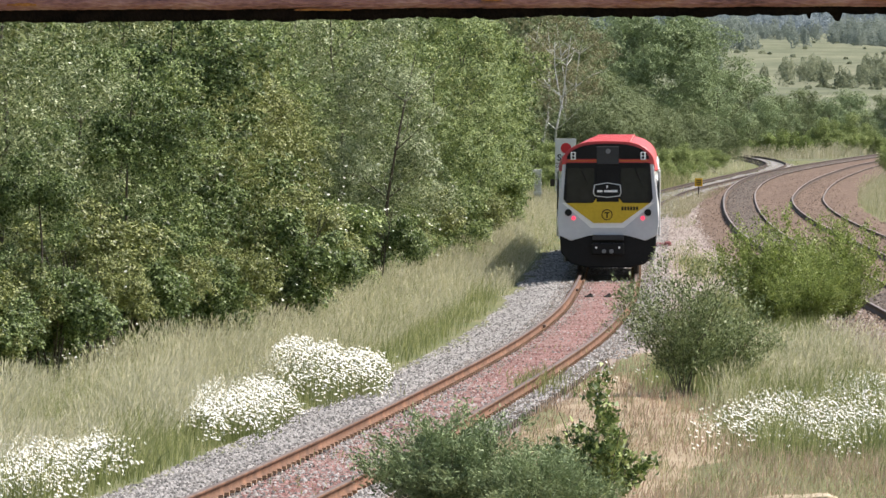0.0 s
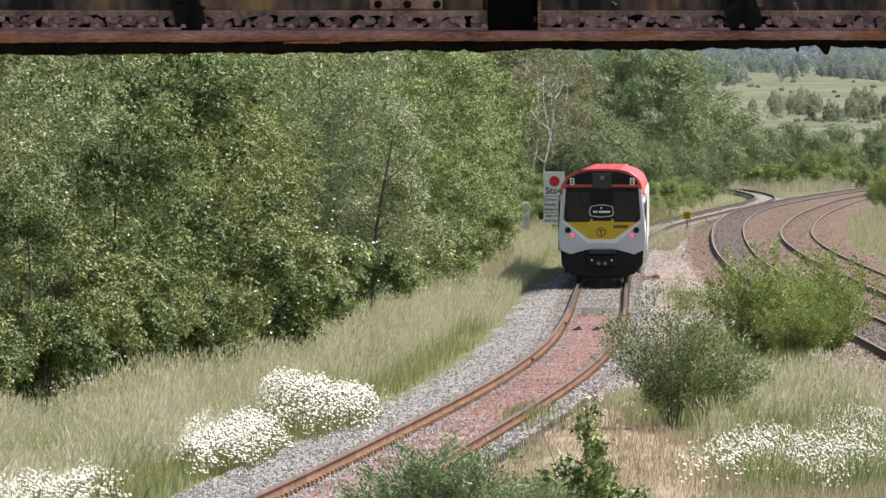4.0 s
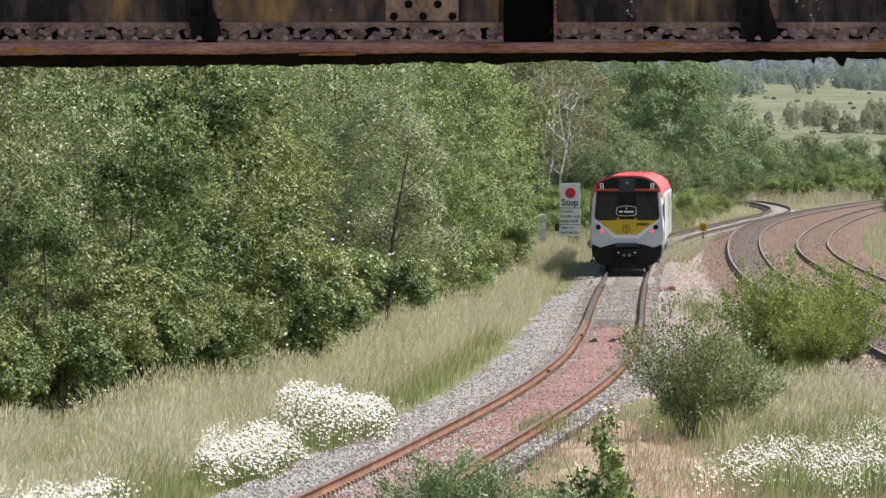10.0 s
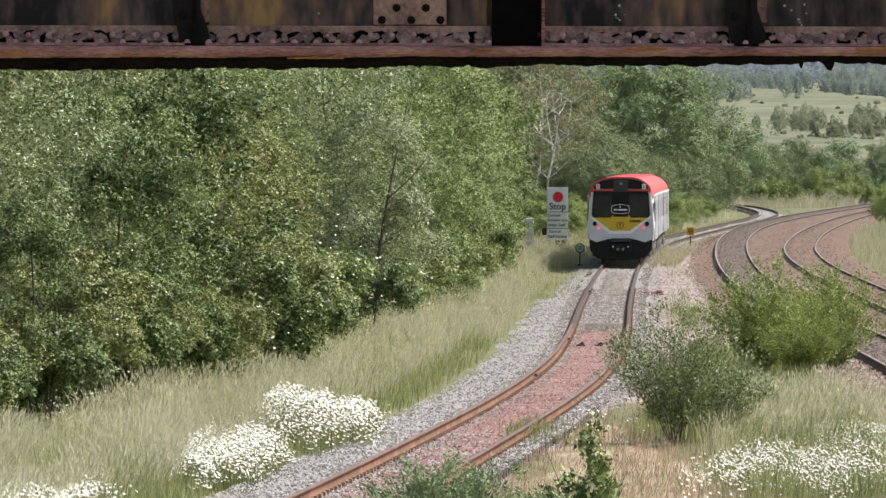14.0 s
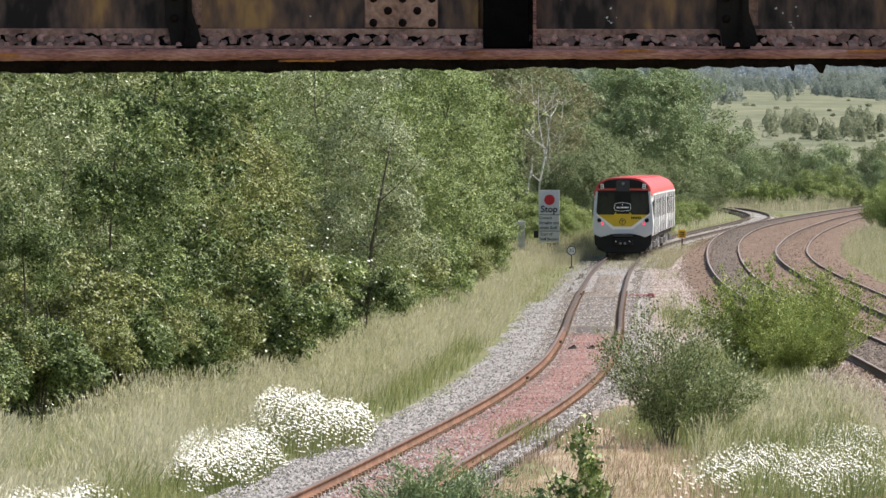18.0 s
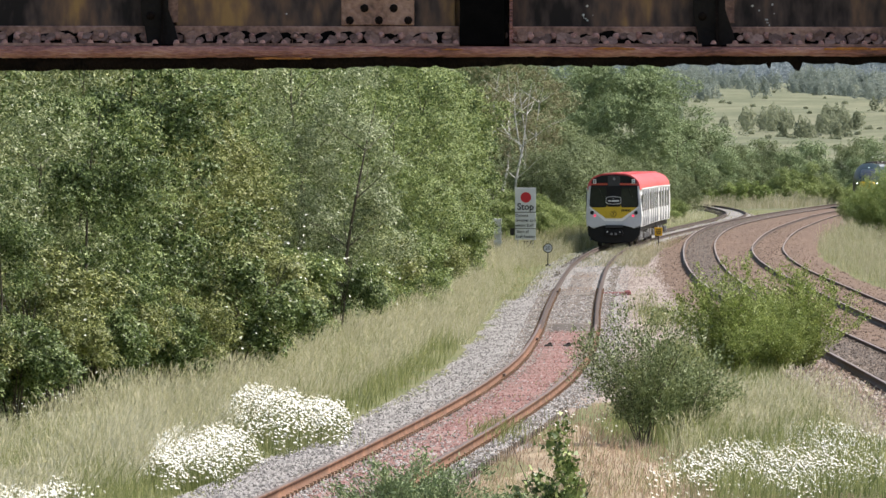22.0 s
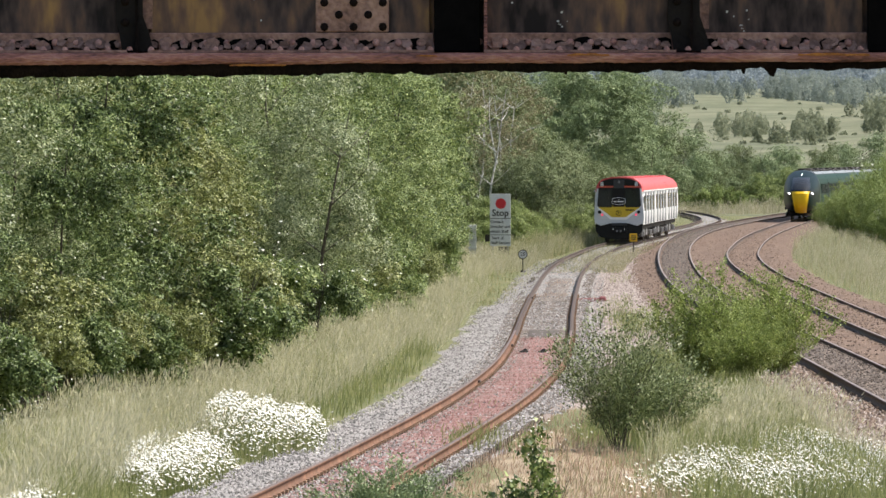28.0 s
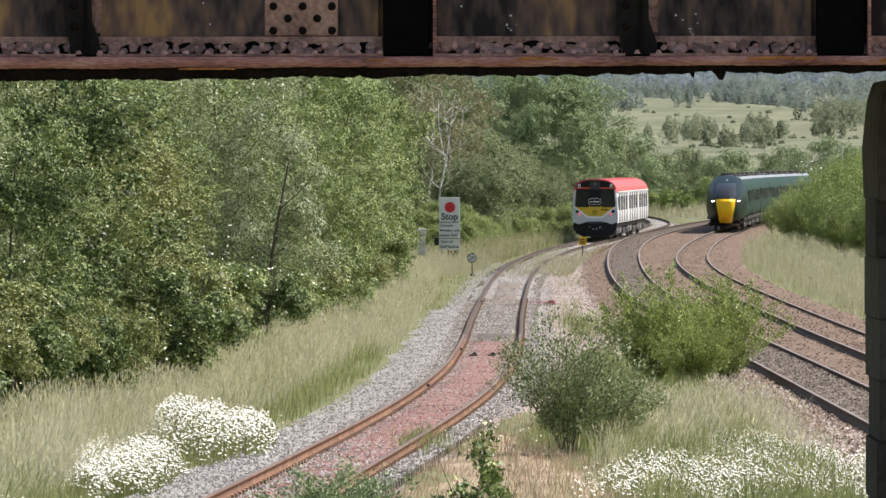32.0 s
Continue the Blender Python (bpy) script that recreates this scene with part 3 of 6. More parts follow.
def shoots(seed, n, rx, ry, h, leaf, wide, count, start=0.2, twig=0.16, flat=0.45):
    """Leaves along many arching shoots that fan out of one root: a ragged, open shrub."""
    r = np.random.RandomState(seed)
    a, e = r.uniform(0, 6.283, count), r.uniform(0, 1, count) ** 0.55
    tip = np.stack([rx * e * np.cos(a), ry * e * np.sin(a), h * (1 - flat * e ** 2) * r.uniform(0.62, 1.08, count)], -1)
    k = r.randint(0, count, n)
    t = start + (1 - start) * r.uniform(0, 1, n) ** 0.8
    P = tip[k] * np.stack([t ** 1.25, t ** 1.25, t ** 0.92], -1)
    # side twigs leave the shoot at fixed places, so the leaves gather in sprays
    slot = np.floor(t * 9).astype(int)
    ta = (k * 2.39 + slot * 2.1) % 6.283
    out = r.uniform(0, 1, n) ** 0.8 * twig * h * (1.15 - 0.75 * t)
    P += np.stack([np.cos(ta) * out, np.sin(ta) * out, out * 0.45], -1) + r.normal(0, leaf * 0.9, (n, 3))
    P[:, 2] = np.maximum(P[:, 2], 0.03)
    A = unit(unit(tip[k]) * 0.6 + np.stack([np.cos(ta), np.sin(ta), np.full(n, 0.25)], -1) * 0.6 + r.normal(0, 0.45, (n, 3)))
    W = unit(np.cross(A, r.normal(0, 0.7, (n, 3)) + np.array([0.1, 0, 0.9])))
    return blades_tri(P, A, W, leaf * r.uniform(0.6, 1.4, n), wide)


def shrub(key, leafmat, n, rx, ry, h, leaf, wide, count, seeds, stems=12, **k):
    TREES[key] = [(stem_meshes(s, h * 0.85, rx * 0.8, stems, 0.010, M["bark"]), raw("crown", *shoots(s, n, rx, ry, h, leaf, wide, count, **k), [M[leafmat]])) for s in seeds]


def limbs(seed, height, r0, spread, count, z0=0.25, seg=6):
    """Trunk and limbs, bent and tapering."""
    r = random.Random(seed)
    bm = bmesh.new()
    p, q = Vector((0, 0, -0.15)), None
    steps = 5
    pts = [p]
    for i in range(steps):
        p = p + Vector((r.uniform(-1, 1) * 0.04 * height, r.uniform(-1, 1) * 0.04 * height, height * 0.85 / steps))
        pts.append(p)
    for i in range(steps):
        tube(pts[i], pts[i + 1], r0 * (1 - i / steps) + 0.012, r0 * (1 - (i + 1) / steps) + 0.012, seg, bm)
    for c in range(count):
        i = r.randint(1, steps - 1)
        a, b = pts[i], r.uniform(0, 6.28)
        L = spread * r.uniform(0.5, 1.0)
        m = a + Vector((math.cos(b) * L * 0.5, math.sin(b) * L * 0.5, L * 0.35))
        e = m + Vector((math.cos(b + r.uniform(-0.5, 0.5)) * L * 0.5, math.sin(b) * L * 0.5, L * r.uniform(0.1, 0.5)))
        tube(a, m, r0 * 0.35, r0 * 0.18, 5, bm)
        tube(m, e, r0 * 0.18, 0.006, 5, bm)
    return bm


def stem_meshes(seed, height, spread, count, r0, mat):
    """Several stems from one base, each a mesh of its own."""
    r = random.Random(seed)
    out = []
    for c in range(count):
        bm = bmesh.new()
        b = 6.283 * c / count + r.uniform(-0.4, 0.4)
        L = spread * r.uniform(0.3, 1.0)
        a = Vector((r.uniform(-0.12, 0.12), r.uniform(-0.12, 0.12), -0.1))
        m = Vector((math.cos(b) * L * 0.45, math.sin(b) * L * 0.45, height * 0.45))
        e = Vector((math.cos(b) * L, math.sin(b) * L, height * r.uniform(0.75, 1.0)))
        tube(a, m, r0, r0 * 0.7, 5, bm)
        tube(m, e, r0 * 0.7, r0 * 0.25, 5, bm)
        for k in range(2):
            f = m + Vector((r.uniform(-1, 1) * spread * 0.4, r.uniform(-1, 1) * spread * 0.4, height * r.uniform(0.2, 0.45)))
            tube(m, f, r0 * 0.45, r0 * 0.15, 4, bm)
        out.append(mesh_of(bm, "stem", mat))
    return out


TREES = {}


def plant(kind, name, label, category, group, m, trunk_meshes, crown_mesh):
    t = thing(name, label, category, group, m=m)
    for tm in trunk_meshes:
        share(tm.name.split(".")[0], tm, t)
    share("crown", crown_mesh, t)
    return t


def mesh_of(bm, name, mat):
    me = bpy.data.meshes.new(name)
    bm.to_mesh(me)
    bm.free()
    me.materials.append(mat)
    return me


def variety(key, leafmat, n, rx, ry, z0, z1, leaf, seeds, wide=0.55, clumps=60, bark="bark", bushy=False, droop=0.0, fill=None, mound=True):
    out = []
    for s in seeds:
        V, F = crown(s, n, rx, ry, z0, z1, leaf, wide, clumps, droop, fill or (1.4 if bushy else 0.98), mound=bushy and mound)
        cm = raw("crown", V, F, [M[leafmat]])
        tm = stem_meshes(s, z1 * 0.85, rx * 0.9, 10 if z1 < 2.3 else 6, 0.013 if z1 < 2.3 else 0.022, M[bark]) if bushy else [mesh_of(limbs(s, z1, 0.012 * z1 ** 0.8, rx, 9), "trunk", M[bark])]
        out.append((tm, cm))
    TREES[key] = out


def grow(key, x, y, scale, turn, name, label, category, group="", pick=0, zs=1.0):
    tm, cm = TREES[key][pick % len(TREES[key])]
    m = Matrix.LocRotScale((x, y, float(land(np.array(x), np.array(y))) - 0.03), Euler((0, 0, turn)), (scale, scale, scale * zs))
    return plant(key, name, label, category, group, m, tm, cm)


variety("willow_tree", "willow", 42000, 2.3, 2.3, 0.2, 8.5, 0.068, (11, 12), 0.4, 64)
variety("hawthorn_tree", "hawthorn", 44000, 2.3, 2.3, 0.2, 7.6, 0.055, (21, 22), 0.85, 70)
variety("dogwood_tree", "dogwood", 50000, 2.2, 2.2, 0.2, 8.2, 0.052, (31, 32), 0.8, 62)
variety("alder_tree", "alder", 40000, 2.4, 2.4, 0.2, 8.5, 0.066, (41,), 0.9, 60)
variety("willow_far", "willow", 24000, 2.4, 2.4, 0.2, 9.0, 0.078, (13, 14), 0.6, 44)
variety("hawthorn_far", "hawthorn", 24000, 2.4, 2.4, 0.2, 8.0, 0.078, (23, 24), 0.85, 46)
variety("dogwood_far", "dogwood", 24000, 2.3, 2.3, 0.2, 8.6, 0.078, (33, 34), 0.8, 44)
variety("alder_far", "alder", 22000, 2.4, 2.4, 0.2, 8.8, 0.08, (43,), 0.9, 42)
variety("willow_bush", "willow", 18000, 1.3, 1.3, 0.0, 2.6, 0.052, (51,), 0.5, 26, bushy=True)
variety("hawthorn_bush", "hawthorn", 18000, 1.4, 1.4, 0.0, 3.0, 0.05, (52,), 0.85, 28, bushy=True)
variety("dogwood_bush", "dogwood", 18000, 1.3, 1.3, 0.0, 2.8, 0.055, (53,), 0.8, 26, bushy=True)
variety("alder_bush", "alder", 17000, 1.3, 1.3, 0.0, 2.6, 0.056, (54,), 0.9, 24, bushy=True)

rr = random.Random(4)
# the thicket along the siding: back rows of trees, front row of shrubs
NAMES = {"willow": ("willow_tree", "grey-green willow with pale narrow leaves in the thicket", "tree"), "hawthorn": ("hawthorn_tree", "olive-green hawthorn tree in the lineside thicket", "tree"),
         "dogwood": ("tree", "leafy bright green tree in the lineside thicket", "tree"), "alder": ("alder_tree", "dark green alder tree in the lineside thicket", "tree")}
BUSH = {"willow": ("willow_bush", "grey-green willow bush beside tall grass"), "hawthorn": ("hawthorn_bush", "olive hawthorn bush beside tall grass"),
        "dogwood": ("dogwood_bush", "bright green dogwood bush beside tall grass"), "alder": ("bramble_bush", "dark green bramble bush beside tall grass")}


def mix(y, low=False):
    """Which kinds grow where along the line."""
    if y < 172:
        return ("hawthorn", "alder", "hawthorn") if low else ("willow", "hawthorn", "willow", "alder")
    if y < 184:
        return ("hawthorn", "alder", "dogwood") if low else ("willow", "alder", "dogwood", "hawthorn")
    if y < 222:
        return ("hawthorn", "alder", "hawthorn") if low else ("hawthorn", "hawthorn", "hawthorn", "willow")
    if y < 240:
        return ("dogwood", "hawthorn", "dogwood", "alder") if low else ("willow", "willow", "dogwood")
    if y < 400:
        return ("dogwood", "dogwood", "hawthorn", "dogwood") if low else ("dogwood",)
    return ("dogwood", "hawthorn", "alder")


y = 153.0
while y < 520:
    for row in (0, 1):
        k = rr.choice(mix(y))
        s = rr.uniform(0.78, 1.15) * (1.0 if row == 0 else 1.15)
        x = float(THICKET.at(y)) - (1.5 + 3.4 * row - (0.9 if 290 < y < 405 else -0.9 if y > 405 else 0.0)) - rr.uniform(0, 2.3 if y < 290 else 1.4)
        nm, lb, ct = NAMES[k]
        grow(k + ("_tree" if y < 340 and row == 0 else "_far"), x, y + rr.uniform(-2, 2) + row * 3.0, s, rr.uniform(0, 6.28), nm, lb, ct, "lineside thicket trees", rr.randint(0, 1))
    y += 6.2 if y < 262 else 6.8
for x, y, k in ((-9.3, 152.5, "alder"), (-8.4, 157, "alder"), (-9.9, 154, "hawthorn"), (-9.6, 156, "hawthorn"), (-8.9, 158, "alder"), (-8.5, 161, "alder"), (-8.0, 165.5, "hawthorn"), (-7.6, 169, "alder"), (-7.25, 173, "hawthorn"), (-6.7, 178, "alder"), (-6.3, 183, "hawthorn")):
    grow(k + "_bush", x, y, rr.uniform(0.8, 1.0), rr.uniform(0, 6.28), BUSH[k][0], BUSH[k][1], "bush", "lineside shrubs", 0)
# darker and paler plants that stand out of the thicket's face
variety("silver_willow", "silver", 40000, 2.0, 2.0, 0.6, 8.2, 0.075, (15,), 0.36, 60)
# dark crowns near 157 and 189 stand in for shaded hollows
for x, y, q, zs, key in ((-8.75, 157, 0.56, 1.0, "alder_tree"), (-7.5, 171, 0.66, 1.1, "alder_tree"), (-7.3, 187, 0.95, 1.0, "alder_tree"), (-5.35, 189, 1.25, 1.05, "alder_bush"), (-5.0, 195, 1.1, 1.0, "alder_bush"), (-3.75, 228, 0.9, 1.2, "alder_bush"), (-3.9, 234, 0.92, 1.0, "silver_willow")):
    nm, lb, ct = {"alder_tree": NAMES["alder"], "alder_bush": (*BUSH["alder"], "bush"), "silver_willow": ("willow_tree", "silvery willow with glinting leaves in the thicket", "tree")}[key]
    grow(key, x, y, q, rr.uniform(0, 6.28), nm, lb, ct, "lineside thicket trees" if ct == "tree" else "lineside shrubs", 0, zs)
y = 152.0
while y < 540:
    k = rr.choice(mix(y, True))
    nm, lb = BUSH[k]
    grow(k + "_bush", float(THICKET.at(y)) - rr.uniform(0.0, 1.4) - (0.5 if y > 350 else 0.0), y, rr.uniform(0.65, 1.25), rr.uniform(0, 6.28), nm, lb, "bush", "lineside shrubs", 0)
    y += rr.uniform(3.8, 5.2) if y < 262 else rr.uniform(5.5, 8)


# ---- grass ----
M["weed"] = material("mixed weeds", ((0.19, 0.21, 0.085), (0.34, 0.34, 0.165), (0.50, 0.44, 0.27)), 0.8, 0.5, 3.0, island=0.5, translucent=0.4)
ys_ = np.arange(92.0, 160.0, 1.0)
strip("sandy_ground", ys_, SIDING.at(ys_) + 1.25 + uneven(ys_, 21, 0.3), SIDING.at(ys_) + 1.9 + 3.1 * np.clip((159 - ys_) / 25, 0, 1) + uneven(ys_, 22, 0.7), -0.285, M["sand"], "bare sandy soil with dead grass", "soil", 0.01)


def blades(x, y, z, height, width, seed, lean=0.25, head=0.0):
    """Bent tapering blades, each with a seed head if head > 0."""
    r = np.random.RandomState(seed)
    n = len(x)
    B = np.stack([x, y, z], -1)
    a = r.uniform(0, 6.28, n)
    side = np.stack([np.cos(a), np.sin(a), np.zeros(n)], -1)
    tip = np.stack([r.normal(0.25, 0.6, n), r.normal(0, 0.6, n), np.zeros(n)], -1) * (lean * height)[:, None]
    up = np.array([0, 0, 1.0])
    w = (width * r.uniform(0.6, 1.4, n))[:, None]
    mid = B + up * (height * 0.55)[:, None] + tip * 0.3
    top = B + up * height[:, None] + tip
    V = [B - side * w * 0.5, B + side * w * 0.5, mid + side * w * 0.42, mid - side * w * 0.42, top + side * w * 0.1, top - side * w * 0.1]
    F = [(0, 1, 2, 3), (3, 2, 4, 5)]
    if head:
        d = unit(top - mid)
        hw = w * 0.75 + 0.003
        hl = (height * head * r.uniform(0.7, 1.3, n))[:, None]
        V += [top - d * hl * 0.3, top + side * hw + d * hl * 0.15, top + d * hl * 0.9, top - side * hw + d * hl * 0.15]
        F += [(6, 7, 8, 9)]
    k = len(V)
    F = (np.array(F)[None] + k * np.arange(n)[:, None, None]).reshape(-1, 4)
    return np.stack(V, 1).reshape(-1, 3), F


def field(name, x, y, hmin, hmax, width, mat, label, seed, lean=0.25, head=0.0, z=None):
    r = np.random.RandomState(seed + 100)
    z = land(x, y) - 0.03 if z is None else z
    patch = np.array([0.72 + 0.75 * noise.noise((float(a) * 0.8, float(b) * 0.08, seed)) for a, b in zip(x, y)])
    h = (hmin + (hmax - hmin) * r.uniform(0, 1, len(x))) * np.clip(patch + 0.25, 0.4, 1.35)
    V, F = blades(x, y, z, h, width, seed, lean, head)
    return tagged(new(name, raw(name, V, F, [M[mat]])), label, "grass", kind="stuff")


r = np.random.RandomState(21)


def between(n, y0, y1, left, right, power=2.3):
    y = depth_picks(r, n, y0, y1, power)
    u = r.uniform(0, 1, n)
    return left(y) + u * (right(y) - left(y)), y, u


# left verge between thicket and siding
x, y, u = between(40000, 108, 520, lambda y: THICKET.at(y) - 0.8 + 1.9 * np.clip((196 - y) / 20, 0, 1), lambda y: SIDING.at(y) - 3.3)
field("tall_dry_grass", x, y, 0.32, 0.70, 0.0065, "straw", "tall pale seeding grass on the lineside verge", 1, 0.4, 0.2)
x, y, u = between(8000, 104, 500, lambda y: THICKET.at(y) + 0.6, lambda y: SIDING.at(y) - 2.75)
field("green_grass", x, y, 0.25, 0.6, 0.013, "grass", "green grass under the tall dry stems", 2, 0.35)
x, y, u = between(5000, 104, 236, lambda y: SIDING.at(y) - 3.6, lambda y: SIDING.at(y) - 2.55)
field("edge_grass", x, y, 0.12, 0.42, 0.013, "grass", "short green grass at the edge of the ballast", 3, 0.4)
x, y, u = between(7000, 104, 150, lambda y: THICKET.at(y) + 1.5, lambda y: SIDING.at(y) - 3.0)
k3 = np.array([noise.noise((float(a) * 0.35, float(b) * 0.06, 18.0)) > -0.05 for a, b in zip(x, y)])
field("green_verge_grass", x[k3], y[k3], 0.3, 0.6, 0.010, "grass", "lush green grass in the near verge", 17, 0.4)
x, y, u = between(9000, 225, 372, lambda y: np.maximum(THICKET.at(y) - 0.5, SIDING.at(y) - 6.0), lambda y: SIDING.at(y) - 2.5 - 0.6 * np.clip((y - 330) / 30, 0, 1))
field("pale_verge_grass", x, y, 0.3, 0.65, 0.009, "straw", "pale seeding grass beside the far siding", 31, 0.4, 0.2)
x, y, u = between(11000, 372, 500, lambda y: THICKET.at(y) - 0.5, lambda y: SIDING.at(y) - 1.9 - 0.8 * (y < 382))
x, y = x[(y > 383) | (x < 2.2)], y[(y > 383) | (x < 2.2)]
field("rank_grass", x, y, 0.3, 0.68, 0.009, "verge_straw", "rank pale grass round the stop board", 32, 0.35, 0.2)
x, y, u = between(5000, 428, 540, lambda y: SIDING.at(y) - 4.2, lambda y: SIDING.at(y) - 1.8)
field("rank_weeds", x, y, 0.4, 1.15, 0.016, "weed", "tall green weeds beside the far siding", 33, 0.4)
# ground between siding and main line
x, y, u = between(4200, 141, 174, lambda y: SIDING.at(y) + 3.9, lambda y: MAIN_A.at(y) - 1.9)
field("dry_grass_patch", x, y, 0.36, 0.66, 0.0068, "straw", "pale seeding grass between the tracks", 4, 0.4, 0.2)
x, y, u = between(15000, 122, 215, lambda y: SIDING.at(y) + 2.4 + np.clip((152 - y) / 12, 0, 1) * 2.8, lambda y: MAIN_A.at(y) - 2.6)
field("green_grass_patch", x, y, 0.22, 0.58, 0.013, "grass", "green grass among daisies between the tracks", 5, 0.35)
x, y, u = between(28000, 92, 172, lambda y: SIDING.at(y) + 1.15, lambda y: SIDING.at(y) + 5.8 + 3.0 * (y < 124))
field("tan_grass", x, y, 0.05, 0.22, 0.011, "tan", "short tan dead grass on sandy ground", 6, 0.4)
x, y, u = between(7500, 96, 158, lambda y: SIDING.at(y) + 1.8, lambda y: SIDING.at(y) + 5.4 + 3.6 * (y < 124))
k3 = np.array([noise.noise((float(a) * 0.9, float(b) * 0.12, 8.0)) > -0.12 for a, b in zip(x, y)])
field("sparse_weeds", x[k3], y[k3], 0.05, 0.3, 0.010, "weed", "sparse green and tan weeds on sandy soil", 16, 0.5)
x, y, u = between(3000, 236, 420, lambda y: SIDING.at(y) + 1.9, lambda y: SIDING.at(y) + 2.7)
field("cess_weeds", x[np.sin(y * 0.11) > 0.1], y[np.sin(y * 0.11) > 0.1], 0.05, 0.25, 0.013, "grass", "low weeds in the gravel", 7, 0.5)
x, y, u = between(22000, 98, 132, lambda y: SIDING.at(y) + 1.5, lambda y: SIDING.at(y) + 12.0)
field("near_low_grass", x, y, 0.05, 0.26, 0.008, "low_grass", "low dry and green grass in the foreground", 35, 0.45)
# verge beyond the main line
x, y, u = between(26000, 210, 680, lambda y: MAIN_B.at(y) + 2.45, lambda y: MAIN_B.at(y) + 8.5)
field("verge_grass", x, y, 0.4, 0.85, 0.0075, "verge_straw", "tall pale grass on the main line verge", 8, 0.4, 0.2)
x, y, u = between(2500, 220, 600, lambda y: MAIN_B.at(y) + 2.4, lambda y: MAIN_B.at(y) + 5.0)
field("verge_green_grass", x, y, 0.2, 0.5, 0.014, "grass", "green grass on the main line verge", 9, 0.35)
x, y, u = between(2200, 380, 440, lambda y: SIDING.at(y) + 0.1, lambda y: SIDING.at(y) + 2.3)
field("rail_grass", x, y, 0.15, 0.42, 0.012, "verge_straw", "rough grass growing over the outer siding rail", 34, 0.45, 0.15)
# far grass beside the siding's end
x, y, u = between(7000, 480, 770, lambda y: SIDING.at(np.minimum(y, 640)) - 9.0, lambda y: SIDING.at(y) - 2.4, 2.0)
field("far_grass", x, y, 0.25, 0.6, 0.018, "straw", "pale grass beside the far end of the siding", 10, 0.25, 0.2)
x, y, u = between(5000, 368, 480, lambda y: SIDING.at(y) - 0.6, lambda y: SIDING.at(y) + 2.4)
field("siding_weeds", x, y, 0.06, 0.24, 0.011, "weed", "rough weeds growing over the far siding track", 12, 0.4, z=np.full(len(x), -0.2))
x, y, u = between(3600, 290, 480, lambda y: SIDING.at(y) - 3.5, lambda y: SIDING.at(y) - 0.95)
field("cess_grass", x, y, 0.05, 0.26, 0.011, "weed", "rough green and tan weeds beside the far siding", 14, 0.4)
x, y, u = between(900, 300, 400, lambda y: SIDING.at(y) - 0.6, lambda y: SIDING.at(y) + 0.6)
field("bed_weeds", x[np.sin(y * 0.21) > 0.3], y[np.sin(y * 0.21) > 0.3], 0.03, 0.14, 0.011, "tan", "dry weeds between the far siding rails", 15, 0.5, z=np.full(int((np.sin(y * 0.21) > 0.3).sum()), -0.2))
x, y, u = between(9000, 772, 930, lambda y: y * 0.0205, lambda y: MAIN_A.at(y) - 3.5, 1.5)
field("bank_grass", x, y, 0.4, 1.1, 0.03, "verge_straw", "pale rough grass below the far trees", 36, 0.35, 0.2)
x, y, u = between(2600, 480, 770, lambda y: SIDING.at(y) - 2.2, lambda y: SIDING.at(y) + 2.4)
field("far_siding_weeds", x, y, 0.04, 0.2, 0.02, "weed", "weeds along the far end of the siding", 19, 0.4, z=np.full(len(x), -0.22))
# weeds in the track
x, y, u = between(1500, 100, 200, lambda y: SIDING.at(y) - 1.2, lambda y: SIDING.at(y) + 1.8)
pick = np.array([noise.noise((float(a), float(b) * 0.15, 3.0)) > 0.22 for a, b in zip(x, y)])
field("track_weeds", x[pick], y[pick], 0.04, 0.16, 0.014, "grass", "small green weeds between the rails", 11, 0.5, z=np.full(pick.sum(), -0.19))


